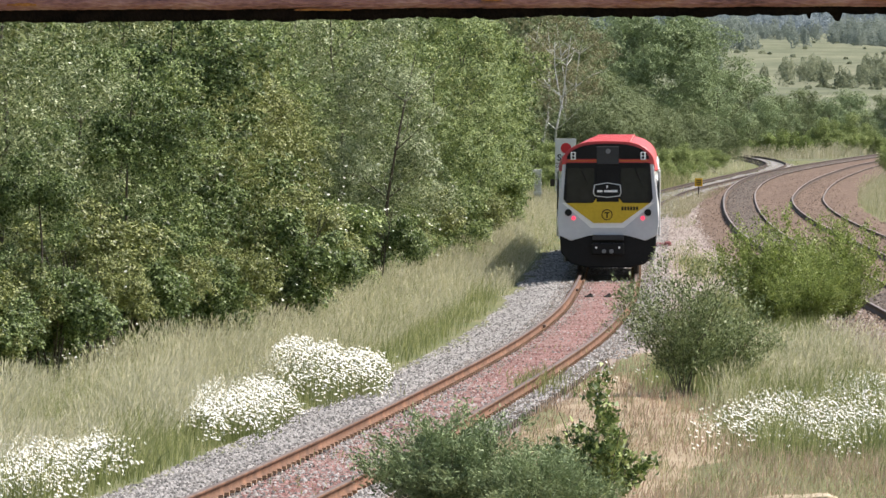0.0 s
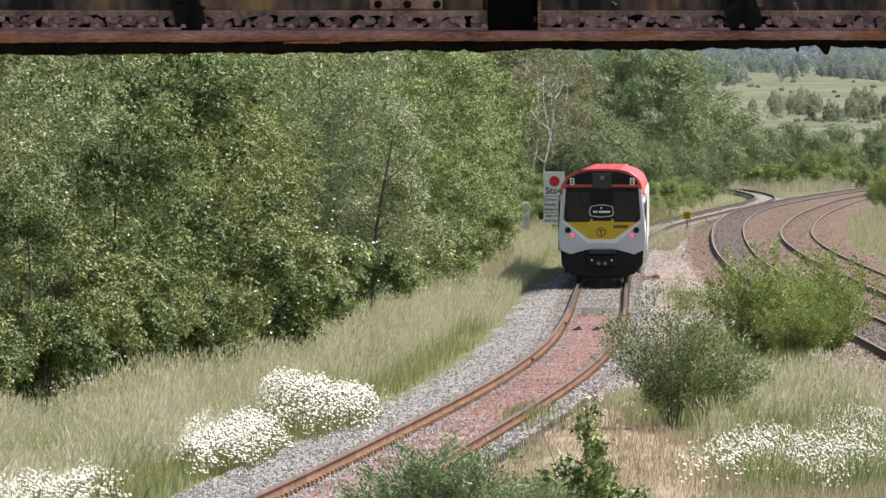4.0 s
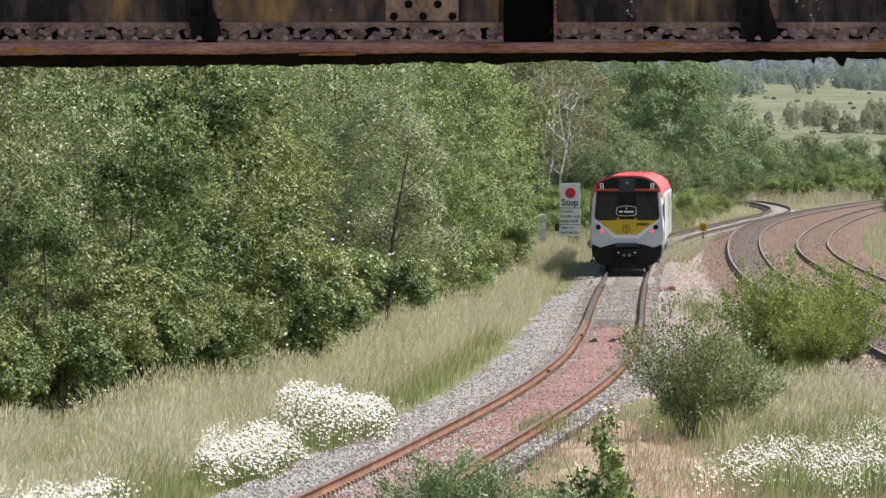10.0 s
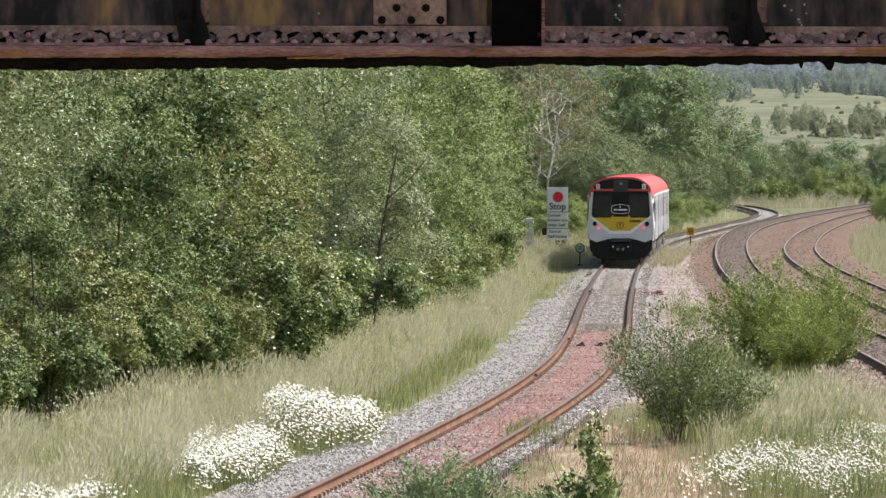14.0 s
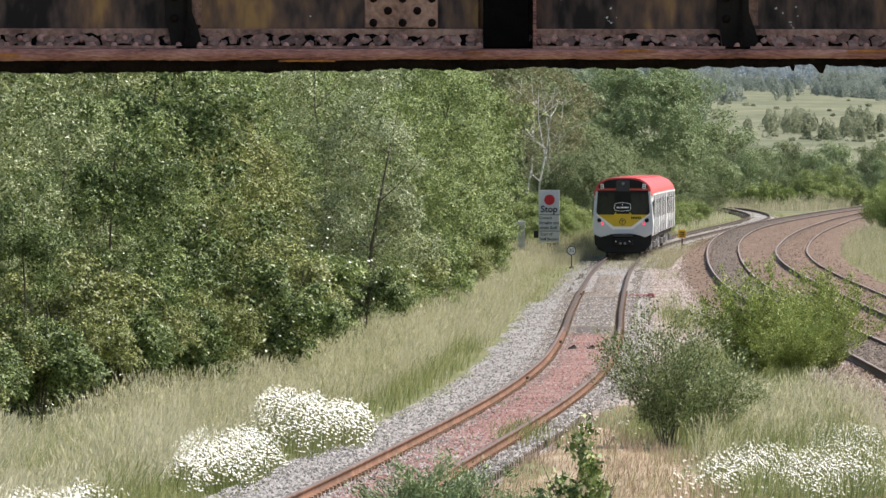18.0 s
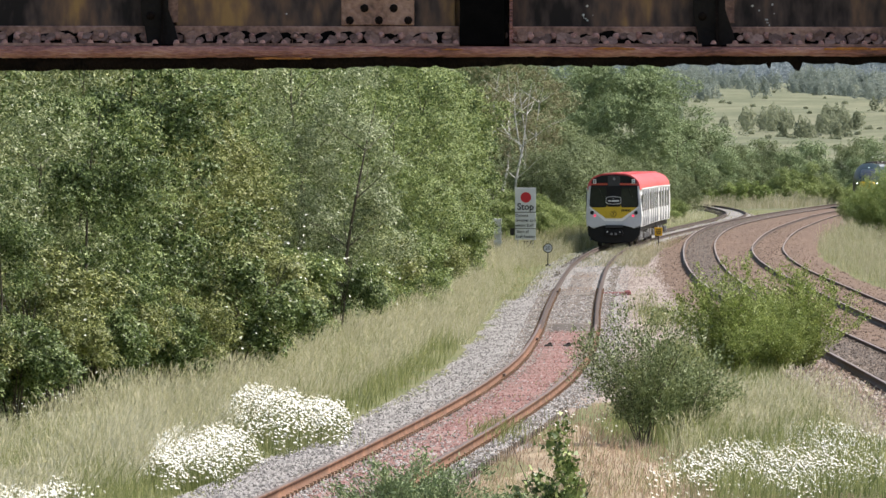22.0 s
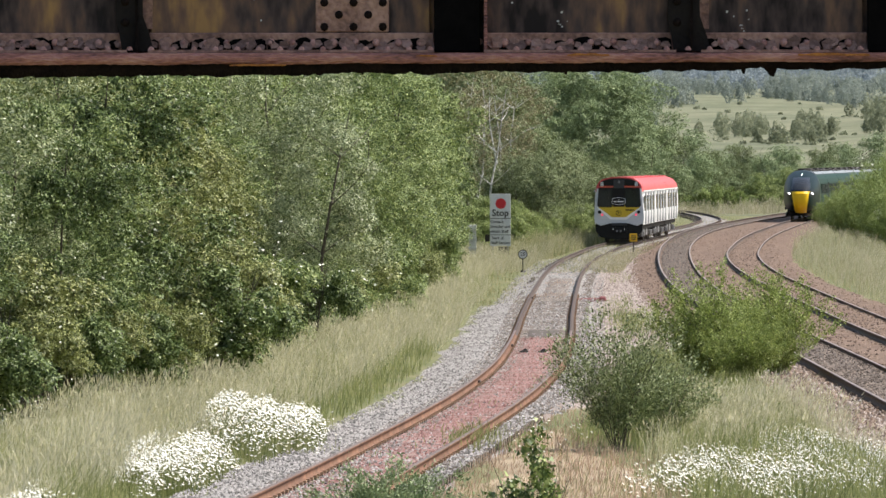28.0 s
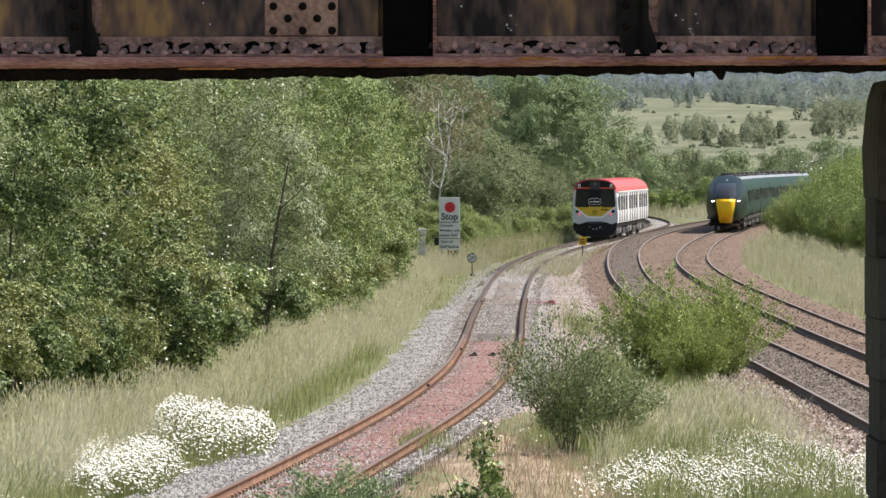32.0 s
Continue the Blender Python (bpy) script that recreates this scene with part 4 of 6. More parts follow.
# ---- daisies ----
def daisies(name, cx, cy, rx, ry, n, h0, h1, label, seed, dense=1.0, size=1.0):
    """Ox-eye daisies: thin stems, flat white heads with a yellow eye."""
    r = np.random.RandomState(seed)
    q = unit(r.normal(0, 1, (n, 2))) * r.uniform(0, 1, (n, 1)) ** (0.6 * dense)
    q *= (1 + 0.28 * np.sin(3 * np.arctan2(q[:, 1], q[:, 0]) + seed) + 0.15 * np.sin(7 * np.arctan2(q[:, 1], q[:, 0]) + 2 * seed))[:, None]
    x = cx + q[:, 0] * rx + r.normal(0, 0.07 * rx, n)
    y = cy + q[:, 1] * ry
    top = h0 + (h1 - h0) * np.clip(1.1 - (q[:, 0] ** 2) - 0.25 * q[:, 1] ** 2, 0.0, 1) + r.normal(0, 0.04, n)
    h = top * r.uniform(0.05, 1.0, n) ** 0.55 + 0.04
    z0 = np.full(n, GROUND)
    C = np.stack([x + r.normal(0, 0.03, n), y, z0 + h], -1)
    N = unit(np.stack([r.normal(0.35, 0.28, n), r.normal(-0.22, 0.22, n), r.uniform(0.75, 1.0, n)], -1))
    U = unit(np.cross(N, np.array([0, 1.0, 0.2])))
    W = np.cross(N, U)
    R = r.uniform(0.017, 0.027, n)[:, None] * size
    V, F, MI = [], [], []
    ring = []
    for k in range(8):
        a = k * math.pi / 4
        rad = R * (1.0 if k % 2 else 0.86)
        ring.append(C + (U * math.cos(a) + W * math.sin(a)) * rad + N * 0.003)
    eye = [C + (U * math.cos(a) + W * math.sin(a)) * R * 0.3 + N * 0.008 for a in (0, 1.57, 3.14, 4.71)]
    B = np.stack([x, y, z0], -1)
    s = np.array([0.004, 0, 0])
    V = np.stack(ring + eye + [B - s, B + s, C + s * 0.7, C - s * 0.7], 1)
    Fq = np.array([(0, 1, 2, 3), (0, 3, 4, 7), (4, 5, 6, 7), (8, 9, 10, 11), (12, 13, 14, 15)])
    F = (Fq[None] + 16 * np.arange(n)[:, None, None]).reshape(-1, 4)
    MI = np.tile([0, 0, 0, 1, 2], n)
    ob = new(name, raw(name, V.reshape(-1, 3), F, [M["petal"], M["daisy_eye"], M["grass"]], MI))
    return tagged(ob, label, "daisies", "daisy clumps", kind="stuff")


def clump(x, y, lobes, n, h, label, seed, name="daisy_clump"):
    """A patch of daisies made of uneven lobes, joined into one."""
    rl = random.Random(seed)
    obs = [daisies(name, x + dx, y + dy, sx, 6, max(20, int((1.1 if name == "daisy_drift" else 1.35) * n * sx)), 0.10, h * rl.uniform(0.75, 1.05), label, seed * 10 + k, 1.0, 0.78 if name == "daisy_drift" else 1.0) for k, (dx, dy, sx) in enumerate(lobes)]
    V, F, MI, base = [], [], [], 0
    for ob in obs:
        me = ob.data
        v = np.zeros(len(me.vertices) * 3, dtype=np.float32)
        me.vertices.foreach_get("co", v)
        f = np.zeros(len(me.loops), dtype=np.int32)
        me.loops.foreach_get("vertex_index", f)
        mi = np.zeros(len(me.polygons), dtype=np.int32)
        me.polygons.foreach_get("material_index", mi)
        V.append(v.reshape(-1, 3)), F.append(f.reshape(-1, 4) + base), MI.append(mi)
        base += len(me.vertices)
        bpy.data.objects.remove(ob)
    ob = new(name, raw(name, np.concatenate(V), np.concatenate(F), [M["petal"], M["daisy_eye"], M["grass"]], np.concatenate(MI)))
    return tagged(ob, label, "daisies", "daisy clumps", kind="stuff")


clump(-4.3, 136, ((-0.38, -2, 0.42), (0.1, 1, 0.5), (0.4, -1, 0.4), (-0.6, 3, 0.3), (0.05, -4, 0.42)), 2900, 0.52, "dense clump of white ox-eye daisies beside the ballast", 1)
clump(-3.3, 152, ((-0.6, 2, 0.42), (-0.15, -1, 0.55), (0.38, 1, 0.5), (0.72, -2, 0.34), (-0.9, 3, 0.3), (0.1, -4, 0.55)), 2700, 0.70, "dense clump of white ox-eye daisies in tall grass", 2)
clump(-6.3, 114, ((-0.6, 1, 0.5), (0.0, -1, 0.6), (0.55, 2, 0.45), (-1.0, -2, 0.4), (0.2, -4, 0.6)), 2500, 0.5, "dense clump of white ox-eye daisies near the rail", 3)
daisies("daisy_clump", -8.1, 160, 0.9, 8, 90, 0.3, 0.5, "scattered white daisies before the thicket", 4)
clump(4.85, 134, ((-1.3, -3, 0.7), (-0.7, 3, 0.8), (0.0, -2, 0.9), (0.7, 5, 0.9), (1.2, -4, 0.8), (0.3, 9, 0.7), (1.5, 2, 0.6), (-0.3, -6, 0.7), (1.9, -3, 0.5), (1.1, 12, 0.6), (0.5, 13, 0.4), (1.8, 8, 0.6), (2.4, 3, 0.6)), 1500, 0.31, "wide drift of white ox-eye daisies between the tracks", 5, "daisy_drift")
daisies("daisy_clump", -4.65, 137, 1.1, 7, 170, 0.2, 0.42, "stray white daisies round a dense clump", 9)
daisies("daisy_clump", -3.5, 151, 1.5, 8, 240, 0.3, 0.6, "stray white daisies in tall verge grass", 10)
daisies("daisy_clump", -6.1, 116, 1.3, 7, 140, 0.2, 0.42, "stray white daisies near the rail", 11)
daisies("daisy_drift", 1.35, 150, 0.8, 9, 60, 0.2, 0.4, "scattered white daisies in dry grass beside the siding", 7)
daisies("daisy_drift", 3.0, 128, 0.8, 7, 160, 0.15, 0.3, "scattered white daisies on tan grass", 8)


# ---- bushes between the tracks and in the foreground ----
shrub("sallow", "sallow", 17000, 1.45, 1.4, 2.2, 0.05, 0.5, 90, (61,), start=0.16, twig=0.2, flat=0.35)
shrub("sallow_b", "sallow", 14000, 1.05, 1.1, 1.8, 0.044, 0.55, 60, (62,), start=0.12, twig=0.2)
shrub("fresh_bush", "lime", 26000, 1.6, 1.7, 2.5, 0.05, 0.7, 110, (63, 64), start=0.12)
shrub("near_bush", "broad", 40000, 1.4, 1.4, 1.5, 0.062, 0.38, 120, (65,), start=0.05, twig=0.2)
shrub("sapling", "dogwood", 3600, 0.8, 0.6, 1.7, 0.068, 0.85, 10, (66,), stems=4, start=0.4, twig=0.12)
shrub("verge_bush", "verge", 42000, 2.4, 2.5, 4.9, 0.075, 0.6, 130, (67, 68), start=0.1, twig=0.13)
variety("fresh_tree", "fresh", 26000, 2.6, 2.6, 0.0, 4.0, 0.09, (69,), 0.8, 30, bushy=True)
variety("broad_tree", "broad", 80000, 4.6, 4.6, 0.6, 13.6, 0.115, (71,), 0.9, 70, fill=1.25)
variety("birch_tree", "birch_leaf", 13000, 2.2, 2.2, 2.0, 12.0, 0.07, (72, 73), 0.8, 46, bark="birch")
variety("mid_tree", "olive", 46000, 2.6, 2.6, 0.0, 6.4, 0.07, (74, 75), 0.8, 56, fill=1.3, bushy=True)
variety("dark_tree", "broad", 26000, 3.4, 3.4, 0.2, 7.8, 0.10, (76, 77), 0.9, 40, fill=1.35)
variety("olive_tree", "olive", 32000, 3.0, 3.0, 0.2, 7.2, 0.095, (78, 79), 0.8, 40, fill=1.35)

variety("low_bush", "verge", 16000, 1.7, 1.6, 0.0, 2.6, 0.08, (81, 82), 0.8, 26, bushy=True)
grow("sallow", 2.68, 148, 1.0, 0.4, "willow_bush", "grey-green willow bush with bare lower stems", "bush", "", 0, 1.15)
grow("sallow_b", 3.5, 150, 1.0, 2.0, "willow_bush", "dark green willow bush among dry grass", "bush", "", 0)
grow("fresh_bush", 5.35, 190, 0.95, 0.0, "green_bush", "fresh yellow-green bush beside the main line", "bush", "bushes between the tracks", 0, 1.12)
grow("fresh_bush", 7.0, 194, 0.95, 1.3, "green_bush", "fresh yellow-green bush beside the main line", "bush", "bushes between the tracks", 1, 1.08)
grow("fresh_bush", 6.1, 188, 0.72, 2.3, "green_bush", "fresh yellow-green bush beside the main line", "bush", "bushes between the tracks", 0)
grow("near_bush", -0.75, 101, 0.98, 0.7, "dense_bush", "low dense green bush close to the siding", "bush", "", 0)
grow("near_bush", 0.2, 100, 0.72, 2.7, "dense_bush", "low dense green bush close to the siding", "bush", "", 0)
grow("sapling", 0.95, 104, 1.02, 0.0, "sapling", "young broad-leaved sapling on tan grass", "sapling", "", 0)

rr = random.Random(9)
for x, y, h, k in ((25.3, 612, 1.9, 1), (24.7, 578, 2.6, 0), (23.9, 550, 3.2, 1), (25.4, 545, 4.3, 0), (23.4, 518, 3.6, 1), (25.0, 512, 4.9, 0), (23.2, 486, 3.4, 0), (24.8, 482, 5.0, 1), (22.6, 456, 3.3, 1), (24.4, 452, 5.0, 0), (22.3, 428, 3.2, 0), (24.2, 424, 5.0, 1), (27.2, 500, 5.1, 0), (28.0, 560, 5.1, 1), (30.6, 605, 5.1, 0), (34.5, 650, 5.0, 1), (39.5, 700, 5.0, 0)):
    grow("verge_bush", x, y, h / 4.6, rr.uniform(0, 6.28), "hawthorn_bush", "large olive-green hawthorn bush beyond the main line", "bush", "verge bushes", k)
variety("bare_birch", "olive", 900, 1.9, 1.9, 3.0, 10.6, 0.10, (91, 92), 0.8, 30, bark="birch")
for k, (x, y) in enumerate(((2.05, 498), (2.65, 502))):
    grow("bare_birch", x, y, 1.0, 1.9 * k, "birch_tree", "half-dead birch with bare white limbs", "tree", "birches", k)
for x, y, s in ((1.4, 540, 1.0), (2.6, 530, 0.97), (3.4, 548, 1.0), (0.4, 560, 1.0)):
    grow("birch_tree", x, y, s, rr.uniform(0, 6.28), "birch_tree", "slender birch with white stems and thin crown", "tree", "birches", rr.randint(0, 1))
for x, y, s in ((3.6, 500, 0.95), (5.2, 520, 1.0), (6.3, 545, 0.95), (7.8, 575, 0.95), (9.2, 600, 0.85), (10.8, 620, 0.75), (7.0, 610, 1.1), (4.6, 570, 1.25), (5.6, 600, 1.2), (13.0, 650, 0.7), (15.2, 668, 0.58)):
    grow("mid_tree", x, y, s, rr.uniform(0, 6.28), "tree", "dull olive-green leafy tree beside the far siding", "tree", "far siding trees", rr.randint(0, 1))
for x, y, s in ((0.6, 600, 1.7), (2.2, 640, 1.7), (1.0, 680, 1.8), (-1.0, 620, 1.7)):
    grow("olive_tree", x, y, s, rr.uniform(0, 6.28), "tree", "tall grey-green tree behind the birches", "tree", "far siding trees", rr.randint(0, 1))
grow("broad_tree", 11.4, 765, 1.04, 0.3, "broad_tree", "tall dark green broad-leaved tree", "tree", "", 0)
grow("broad_tree", 15.4, 788, 0.95, 2.1, "broad_tree", "tall dark green broad-leaved tree", "tree", "", 0)
grow("broad_tree", 8.4, 790, 1.0, 4.0, "broad_tree", "tall dark green broad-leaved tree", "tree", "", 0)
for x, y, s, k in ((16.5, 770, 1.08, "dark"), (19.0, 800, 1.05, "olive"), (21.5, 830, 1.0, "dark"), (24.0, 860, 0.85, "olive"), (26.5, 900, 0.8, "dark"), (30.5, 950, 0.95, "olive"), (35.0, 960, 0.85, "dark"), (40.0, 960, 0.9, "olive"), (44.0, 950, 1.0, "dark"), (49.0, 960, 0.9, "olive"), (33.5, 880, 0.55, "olive"), (37.0, 890, 0.6, "dark"), (40.5, 900, 0.6, "olive"), (44.5, 910, 0.62, "dark"), (54.0, 950, 0.95, "dark"), (58.5, 960, 0.95, "dark"), (63.0, 980, 1.0, "olive"), (13.0, 720, 0.7, "olive"), (31.5, 905, 0.75, "dark"), (28.6, 900, 0.7, "olive"), (33.8, 915, 0.82, "dark"), (38.6, 930, 0.78, "olive"), (42.2, 935, 0.85, "dark"), (46.4, 930, 0.8, "olive"), (47.8, 940, 0.9, "dark"), (51.8, 945, 0.85, "dark"), (24.8, 880, 0.72, "dark")):
    grow(k + "_tree", x, y, s, rr.uniform(0, 6.28), "tree", {"dark": "dark green tree at the foot of the hill", "olive": "grey-green tree at the foot of the hill"}[k], "tree", "trees below the hill", rr.randint(0, 1))
for x, y, s in ((27.6, 815, 0.85), (30.4, 830, 0.95), (33.0, 845, 0.7)):
    grow("fresh_tree", x, y, s, rr.uniform(0, 6.28), "green_bush", "fresh yellow-green bush at the field edge", "bush", "field edge bushes", 0)


variety("skirt_bush", "fresh", 15000, 1.5, 1.5, 0.0, 2.2, 0.062, (85, 86), 0.7, 26, bushy=True)
for k, (x, y, q) in enumerate(((1.2, 452, 0.8), (2.6, 474, 0.9), (3.6, 486, 1.0), (4.6, 497, 0.9), (5.4, 510, 1.05), (4.2, 508, 1.2), (6.6, 522, 1.0), (7.6, 536, 1.1), (6.0, 532, 1.4), (8.8, 552, 1.0), (9.8, 566, 1.0), (11.0, 584, 0.9), (12.2, 602, 0.85), (9.4, 584, 1.3), (13.4, 622, 0.8), (3.0, 494, 1.3), (1.9, 480, 1.3), (0.9, 468, 1.2))):
    grow("skirt_bush", x, y, q, rr.uniform(0, 6.28), "bush", "soft yellow-green scrub at the edge of rough grass", "bush", "scrub beside the far siding", k)

# low bushes hiding the feet of the far trees
for k, (x, y) in enumerate(((13.8, 742), (12.0, 735), (14.3, 775), (16.0, 812), (18.2, 815), (20.4, 812), (22.6, 805), (24.4, 800), (35.2, 850), (37.4, 860), (39.6, 870), (42.0, 880), (44.6, 890), (47.2, 900), (50.0, 910), (26.2, 830), (29.0, 850), (32.0, 865))):
    grow("low_bush", x, y, rr.uniform(0.8, 1.15), rr.uniform(0, 6.28), "bush", "low olive-green bush below the far trees", "bush", "low far bushes", k)


# ---- scrub and woods on the hillside ----
def scrub(name, n, y0, y1, u0, u1, s0, s1, leaf, mat, label, seed, band=None):
    r = np.random.RandomState(seed)
    Vs = []
    for k in range(n):
        y = r.uniform(y0, y1)
        x = y * r.uniform(u0, u1)
        if band and noise.noise((x / band, y / (band * 5), seed)) < 0.0:
            continue
        s = r.uniform(s0, s1)
        m = int((110 if s1 < 1.5 else 340 if s1 < 4 else 700) * (1 + s / s1))
        q = unit(r.normal(0, 1, (m, 3))) * r.uniform(0.4, 1, (m, 1)) ** 0.4
        q[:, 2] = np.abs(q[:, 2]) * 1.0
        lump = 1 + 0.35 * np.sin(q[:, :1] * 5 + k) * np.cos(q[:, 1:2] * 4 + k)
        P = np.array([x, y, float(land(np.array(x), np.array(y)))]) + q * lump * s * np.array([1.0, 1.0, 0.95])
        A = unit(r.normal(0, 1, (m, 3)))
        Nn = unit(r.normal(0, 0.6, (m, 3)) + q)
        V, F = blades_tri(P, A, unit(np.cross(A, Nn)), leaf * r.uniform(0.6, 1.4, m), 1.0)
        Vs.append(V)
    V = np.concatenate(Vs)
    return tagged(new(name, raw(name, V, np.arange(len(V)).reshape(-1, 3), [M[mat]])), label, "scrub", kind="stuff")


def copse(name, bearing, d, half, deep, n, h0, h1, leaf, mat, label, seed):
    """A group of small trees on the hillside, round a compass line from the bridge."""
    r = np.random.RandomState(seed)
    Vs = []
    for k in range(n):
        y = d + r.normal(0, deep)
        x = y * math.tan(radians(bearing + r.normal(0, half * 0.6)))
        h = r.uniform(h0, h1)
        m = int(260 + 110 * h)
        q = unit(r.normal(0, 1, (m, 3))) * r.uniform(0.3, 1, (m, 1)) ** 0.45
        q *= 1 + 0.35 * np.sin(q[:, :1] * 6 + k) * np.cos(q[:, 2:3] * 5 + k)
        top = q[:, 2:3] * 0.5 + 0.5
        P = np.array([x, y, float(land(np.array(x), np.array(y))) - 0.1]) + np.concatenate([q[:, :2] * h * r.uniform(0.26, 0.42) * (1.15 - 0.5 * top), top * h], 1)
        A = unit(r.normal(0, 1, (m, 3)))
        V, F = blades_tri(P, A, unit(np.cross(A, r.normal(0, 0.6, (m, 3)) + q)), leaf * r.uniform(0.6, 1.4, m), 1.0)
        Vs.append(V)
    V = np.concatenate(Vs)
    return tagged(new(name, raw(name, V, np.arange(len(V)).reshape(-1, 3), [M[mat]])), label, "trees", "hillside copses", kind="stuff")


# copses, scrub and woods below wear colours with haze mixed in
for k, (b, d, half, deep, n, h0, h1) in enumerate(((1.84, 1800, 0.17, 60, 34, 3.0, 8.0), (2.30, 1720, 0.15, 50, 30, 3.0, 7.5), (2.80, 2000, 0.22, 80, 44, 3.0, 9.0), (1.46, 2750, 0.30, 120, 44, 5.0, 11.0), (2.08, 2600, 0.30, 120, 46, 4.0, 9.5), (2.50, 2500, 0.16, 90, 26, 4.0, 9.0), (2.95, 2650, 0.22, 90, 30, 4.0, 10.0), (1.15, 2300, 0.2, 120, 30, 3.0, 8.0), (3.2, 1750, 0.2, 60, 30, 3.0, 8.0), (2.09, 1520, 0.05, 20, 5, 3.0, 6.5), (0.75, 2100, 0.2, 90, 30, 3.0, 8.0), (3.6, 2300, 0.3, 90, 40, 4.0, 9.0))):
    copse("copse", b, d, half, deep, n, h0 * 0.7, h1 * 0.7, 0.28, "scrub" if d < 2200 else "woods", "haze-paled copse on the grassy hillside", 40 + k)
scrub("hillside_scrub", 190, 1350, 2700, 0.012, 0.066, 0.3, 1.0, 0.26, "scrub", "small haze-paled bushes scattered over the hillside", 1)
scrub("foothill_scrub", 46, 960, 1180, 0.012, 0.064, 1.0, 2.2, 0.30, "scrub", "haze-paled bushes at the foot of the hill", 2)
scrub("hilltop_woods", 120, 2350, 3050, 0.014, 0.065, 3.0, 6.5, 0.45, "woods", "haze-tinted woods along the hilltop", 3, 25.0)
scrub("far_ridge_woods", 420, 3300, 4700, 0.0, 0.07, 6.0, 11.0, 0.85, "ridge", "far ridge woods tinted blue for haze", 4)
# leafy weeds growing over the near rail
x, y = 0.25 + r.normal(0, 0.26, 420), 150 + r.normal(0, 2.6, 420)
field("rail_weeds", x, y, 0.06, 0.34, 0.016, "grass", "leafy green weeds growing over the rail", 20, 0.6, z=np.full(420, -0.22))
# a patch of tall weeds in the gravel
x, y = 5.1 + r.normal(0, 0.34, 900), 258 + r.normal(0, 9.0, 900)
field("weed_patch", x, y, 0.15, 0.6, 0.016, "grass", "yellow-green weeds standing in the gravel", 13, 0.5)


# ---- trains: materials ----
T = {
    "white": material("white train paint", ((0.80, 0.80, 0.80), (0.88, 0.88, 0.88)), 0.35, 0.8, 9.0, 0.0),
    "silver": material("light grey train paint", ((0.53, 0.54, 0.565), (0.61, 0.62, 0.645)), 0.35, 0.8, 9.0, 0.0),
    "red": material("faded red roof paint", ((0.50, 0.05, 0.055), (0.66, 0.10, 0.10)), 0.42, 0.6, 9.0, 0.05),
    "yellow": material("warning yellow paint", ((0.54, 0.365, 0.02), (0.64, 0.445, 0.03)), 0.4, 1.5, 12.0, 0.0),
    "black": material("satin black", ((0.006, 0.006, 0.007), (0.014, 0.014, 0.015)), 0.4, 2.0, 20.0, 0.0, spec=0.2),
    "glass": material("dark cab glass", ((0.010, 0.012, 0.014), (0.022, 0.025, 0.028)), 0.08, 1.0, 6.0, 0.0, spec=0.5),
    # base colour greyed to carry sky reflected in the side panes
    "side_glass": material("grey side window glass", ((0.05, 0.053, 0.058), (0.10, 0.105, 0.11)), 0.1, 1.0, 6.0, 0.0, spec=0.6),
    "door": material("grey door panel", ((0.26, 0.265, 0.28), (0.34, 0.345, 0.36)), 0.4, 1.0, 9.0, 0.0),
    "under": material("grimy underframe", ((0.018, 0.016, 0.014), (0.055, 0.048, 0.04)), 0.8, 2.0, 18.0, 0.2),
    "wheel": material("worn wheel steel", ((0.10, 0.085, 0.07), (0.22, 0.20, 0.18)), 0.5, 3.0, 20.0, 0.0, metal=0.7),
    "grey": material("mid grey equipment", ((0.16, 0.16, 0.165), (0.24, 0.24, 0.245)), 0.5, 2.0, 15.0, 0.0),
    "orange": material("orange cable stripe", ((0.60, 0.17, 0.02), (0.70, 0.22, 0.03)), 0.5),
    "green": material("dark green coach paint", ((0.008, 0.032, 0.027), (0.013, 0.044, 0.037)), 0.42, 0.5, 6.0, 0.0, spec=0.05),
    "nose": material("black-green nose paint", ((0.004, 0.012, 0.012), (0.007, 0.019, 0.018)), 0.32, 0.5, 6.0, 0.0, spec=0.08),
    "coach_glass": material("dark coach window", ((0.006, 0.014, 0.013), (0.012, 0.022, 0.021)), 0.5, 1.0, 6.0, 0.0, spec=0.15),
    "screen": material("raked windscreen glass", ((0.02, 0.024, 0.03), (0.035, 0.04, 0.05)), 0.15, 1.0, 6.0, 0.0, spec=0.12),
    "brow": material("charcoal panel", ((0.025, 0.025, 0.027), (0.04, 0.04, 0.042)), 0.5, 2.0, 15.0),
    "coach_roof": material("silver-grey coach roof", ((0.20, 0.215, 0.24), (0.28, 0.295, 0.32)), 0.4, 0.5, 6.0, 0.0),
    "express_yellow": material("bright warning yellow", ((0.80, 0.50, 0.01), (0.86, 0.56, 0.015)), 0.3, 1.5, 12.0, 0.0),
    "tail": glow("red tail lamp", (1.0, 0.07, 0.14), 0.7),
    "head": glow("white head lamp", (1.0, 0.98, 0.92), 9.0),
}


def arch(half, z0, z1, n=18, flat=0.62):
    """Points of a flattened roof arch from right to left."""
    return [(half * math.copysign(abs(math.cos(a)) ** flat, math.cos(a)), z0 + (z1 - z0) * math.sin(a) ** 1.05) for a in (math.pi * i / n for i in range(n + 1))]


def disc(x, z, y, r, depth, seg=14):
    return prism([(x + r * math.cos(2 * math.pi * i / seg), z + r * math.sin(2 * math.pi * i / seg)) for i in range(seg)], depth, "y", y)


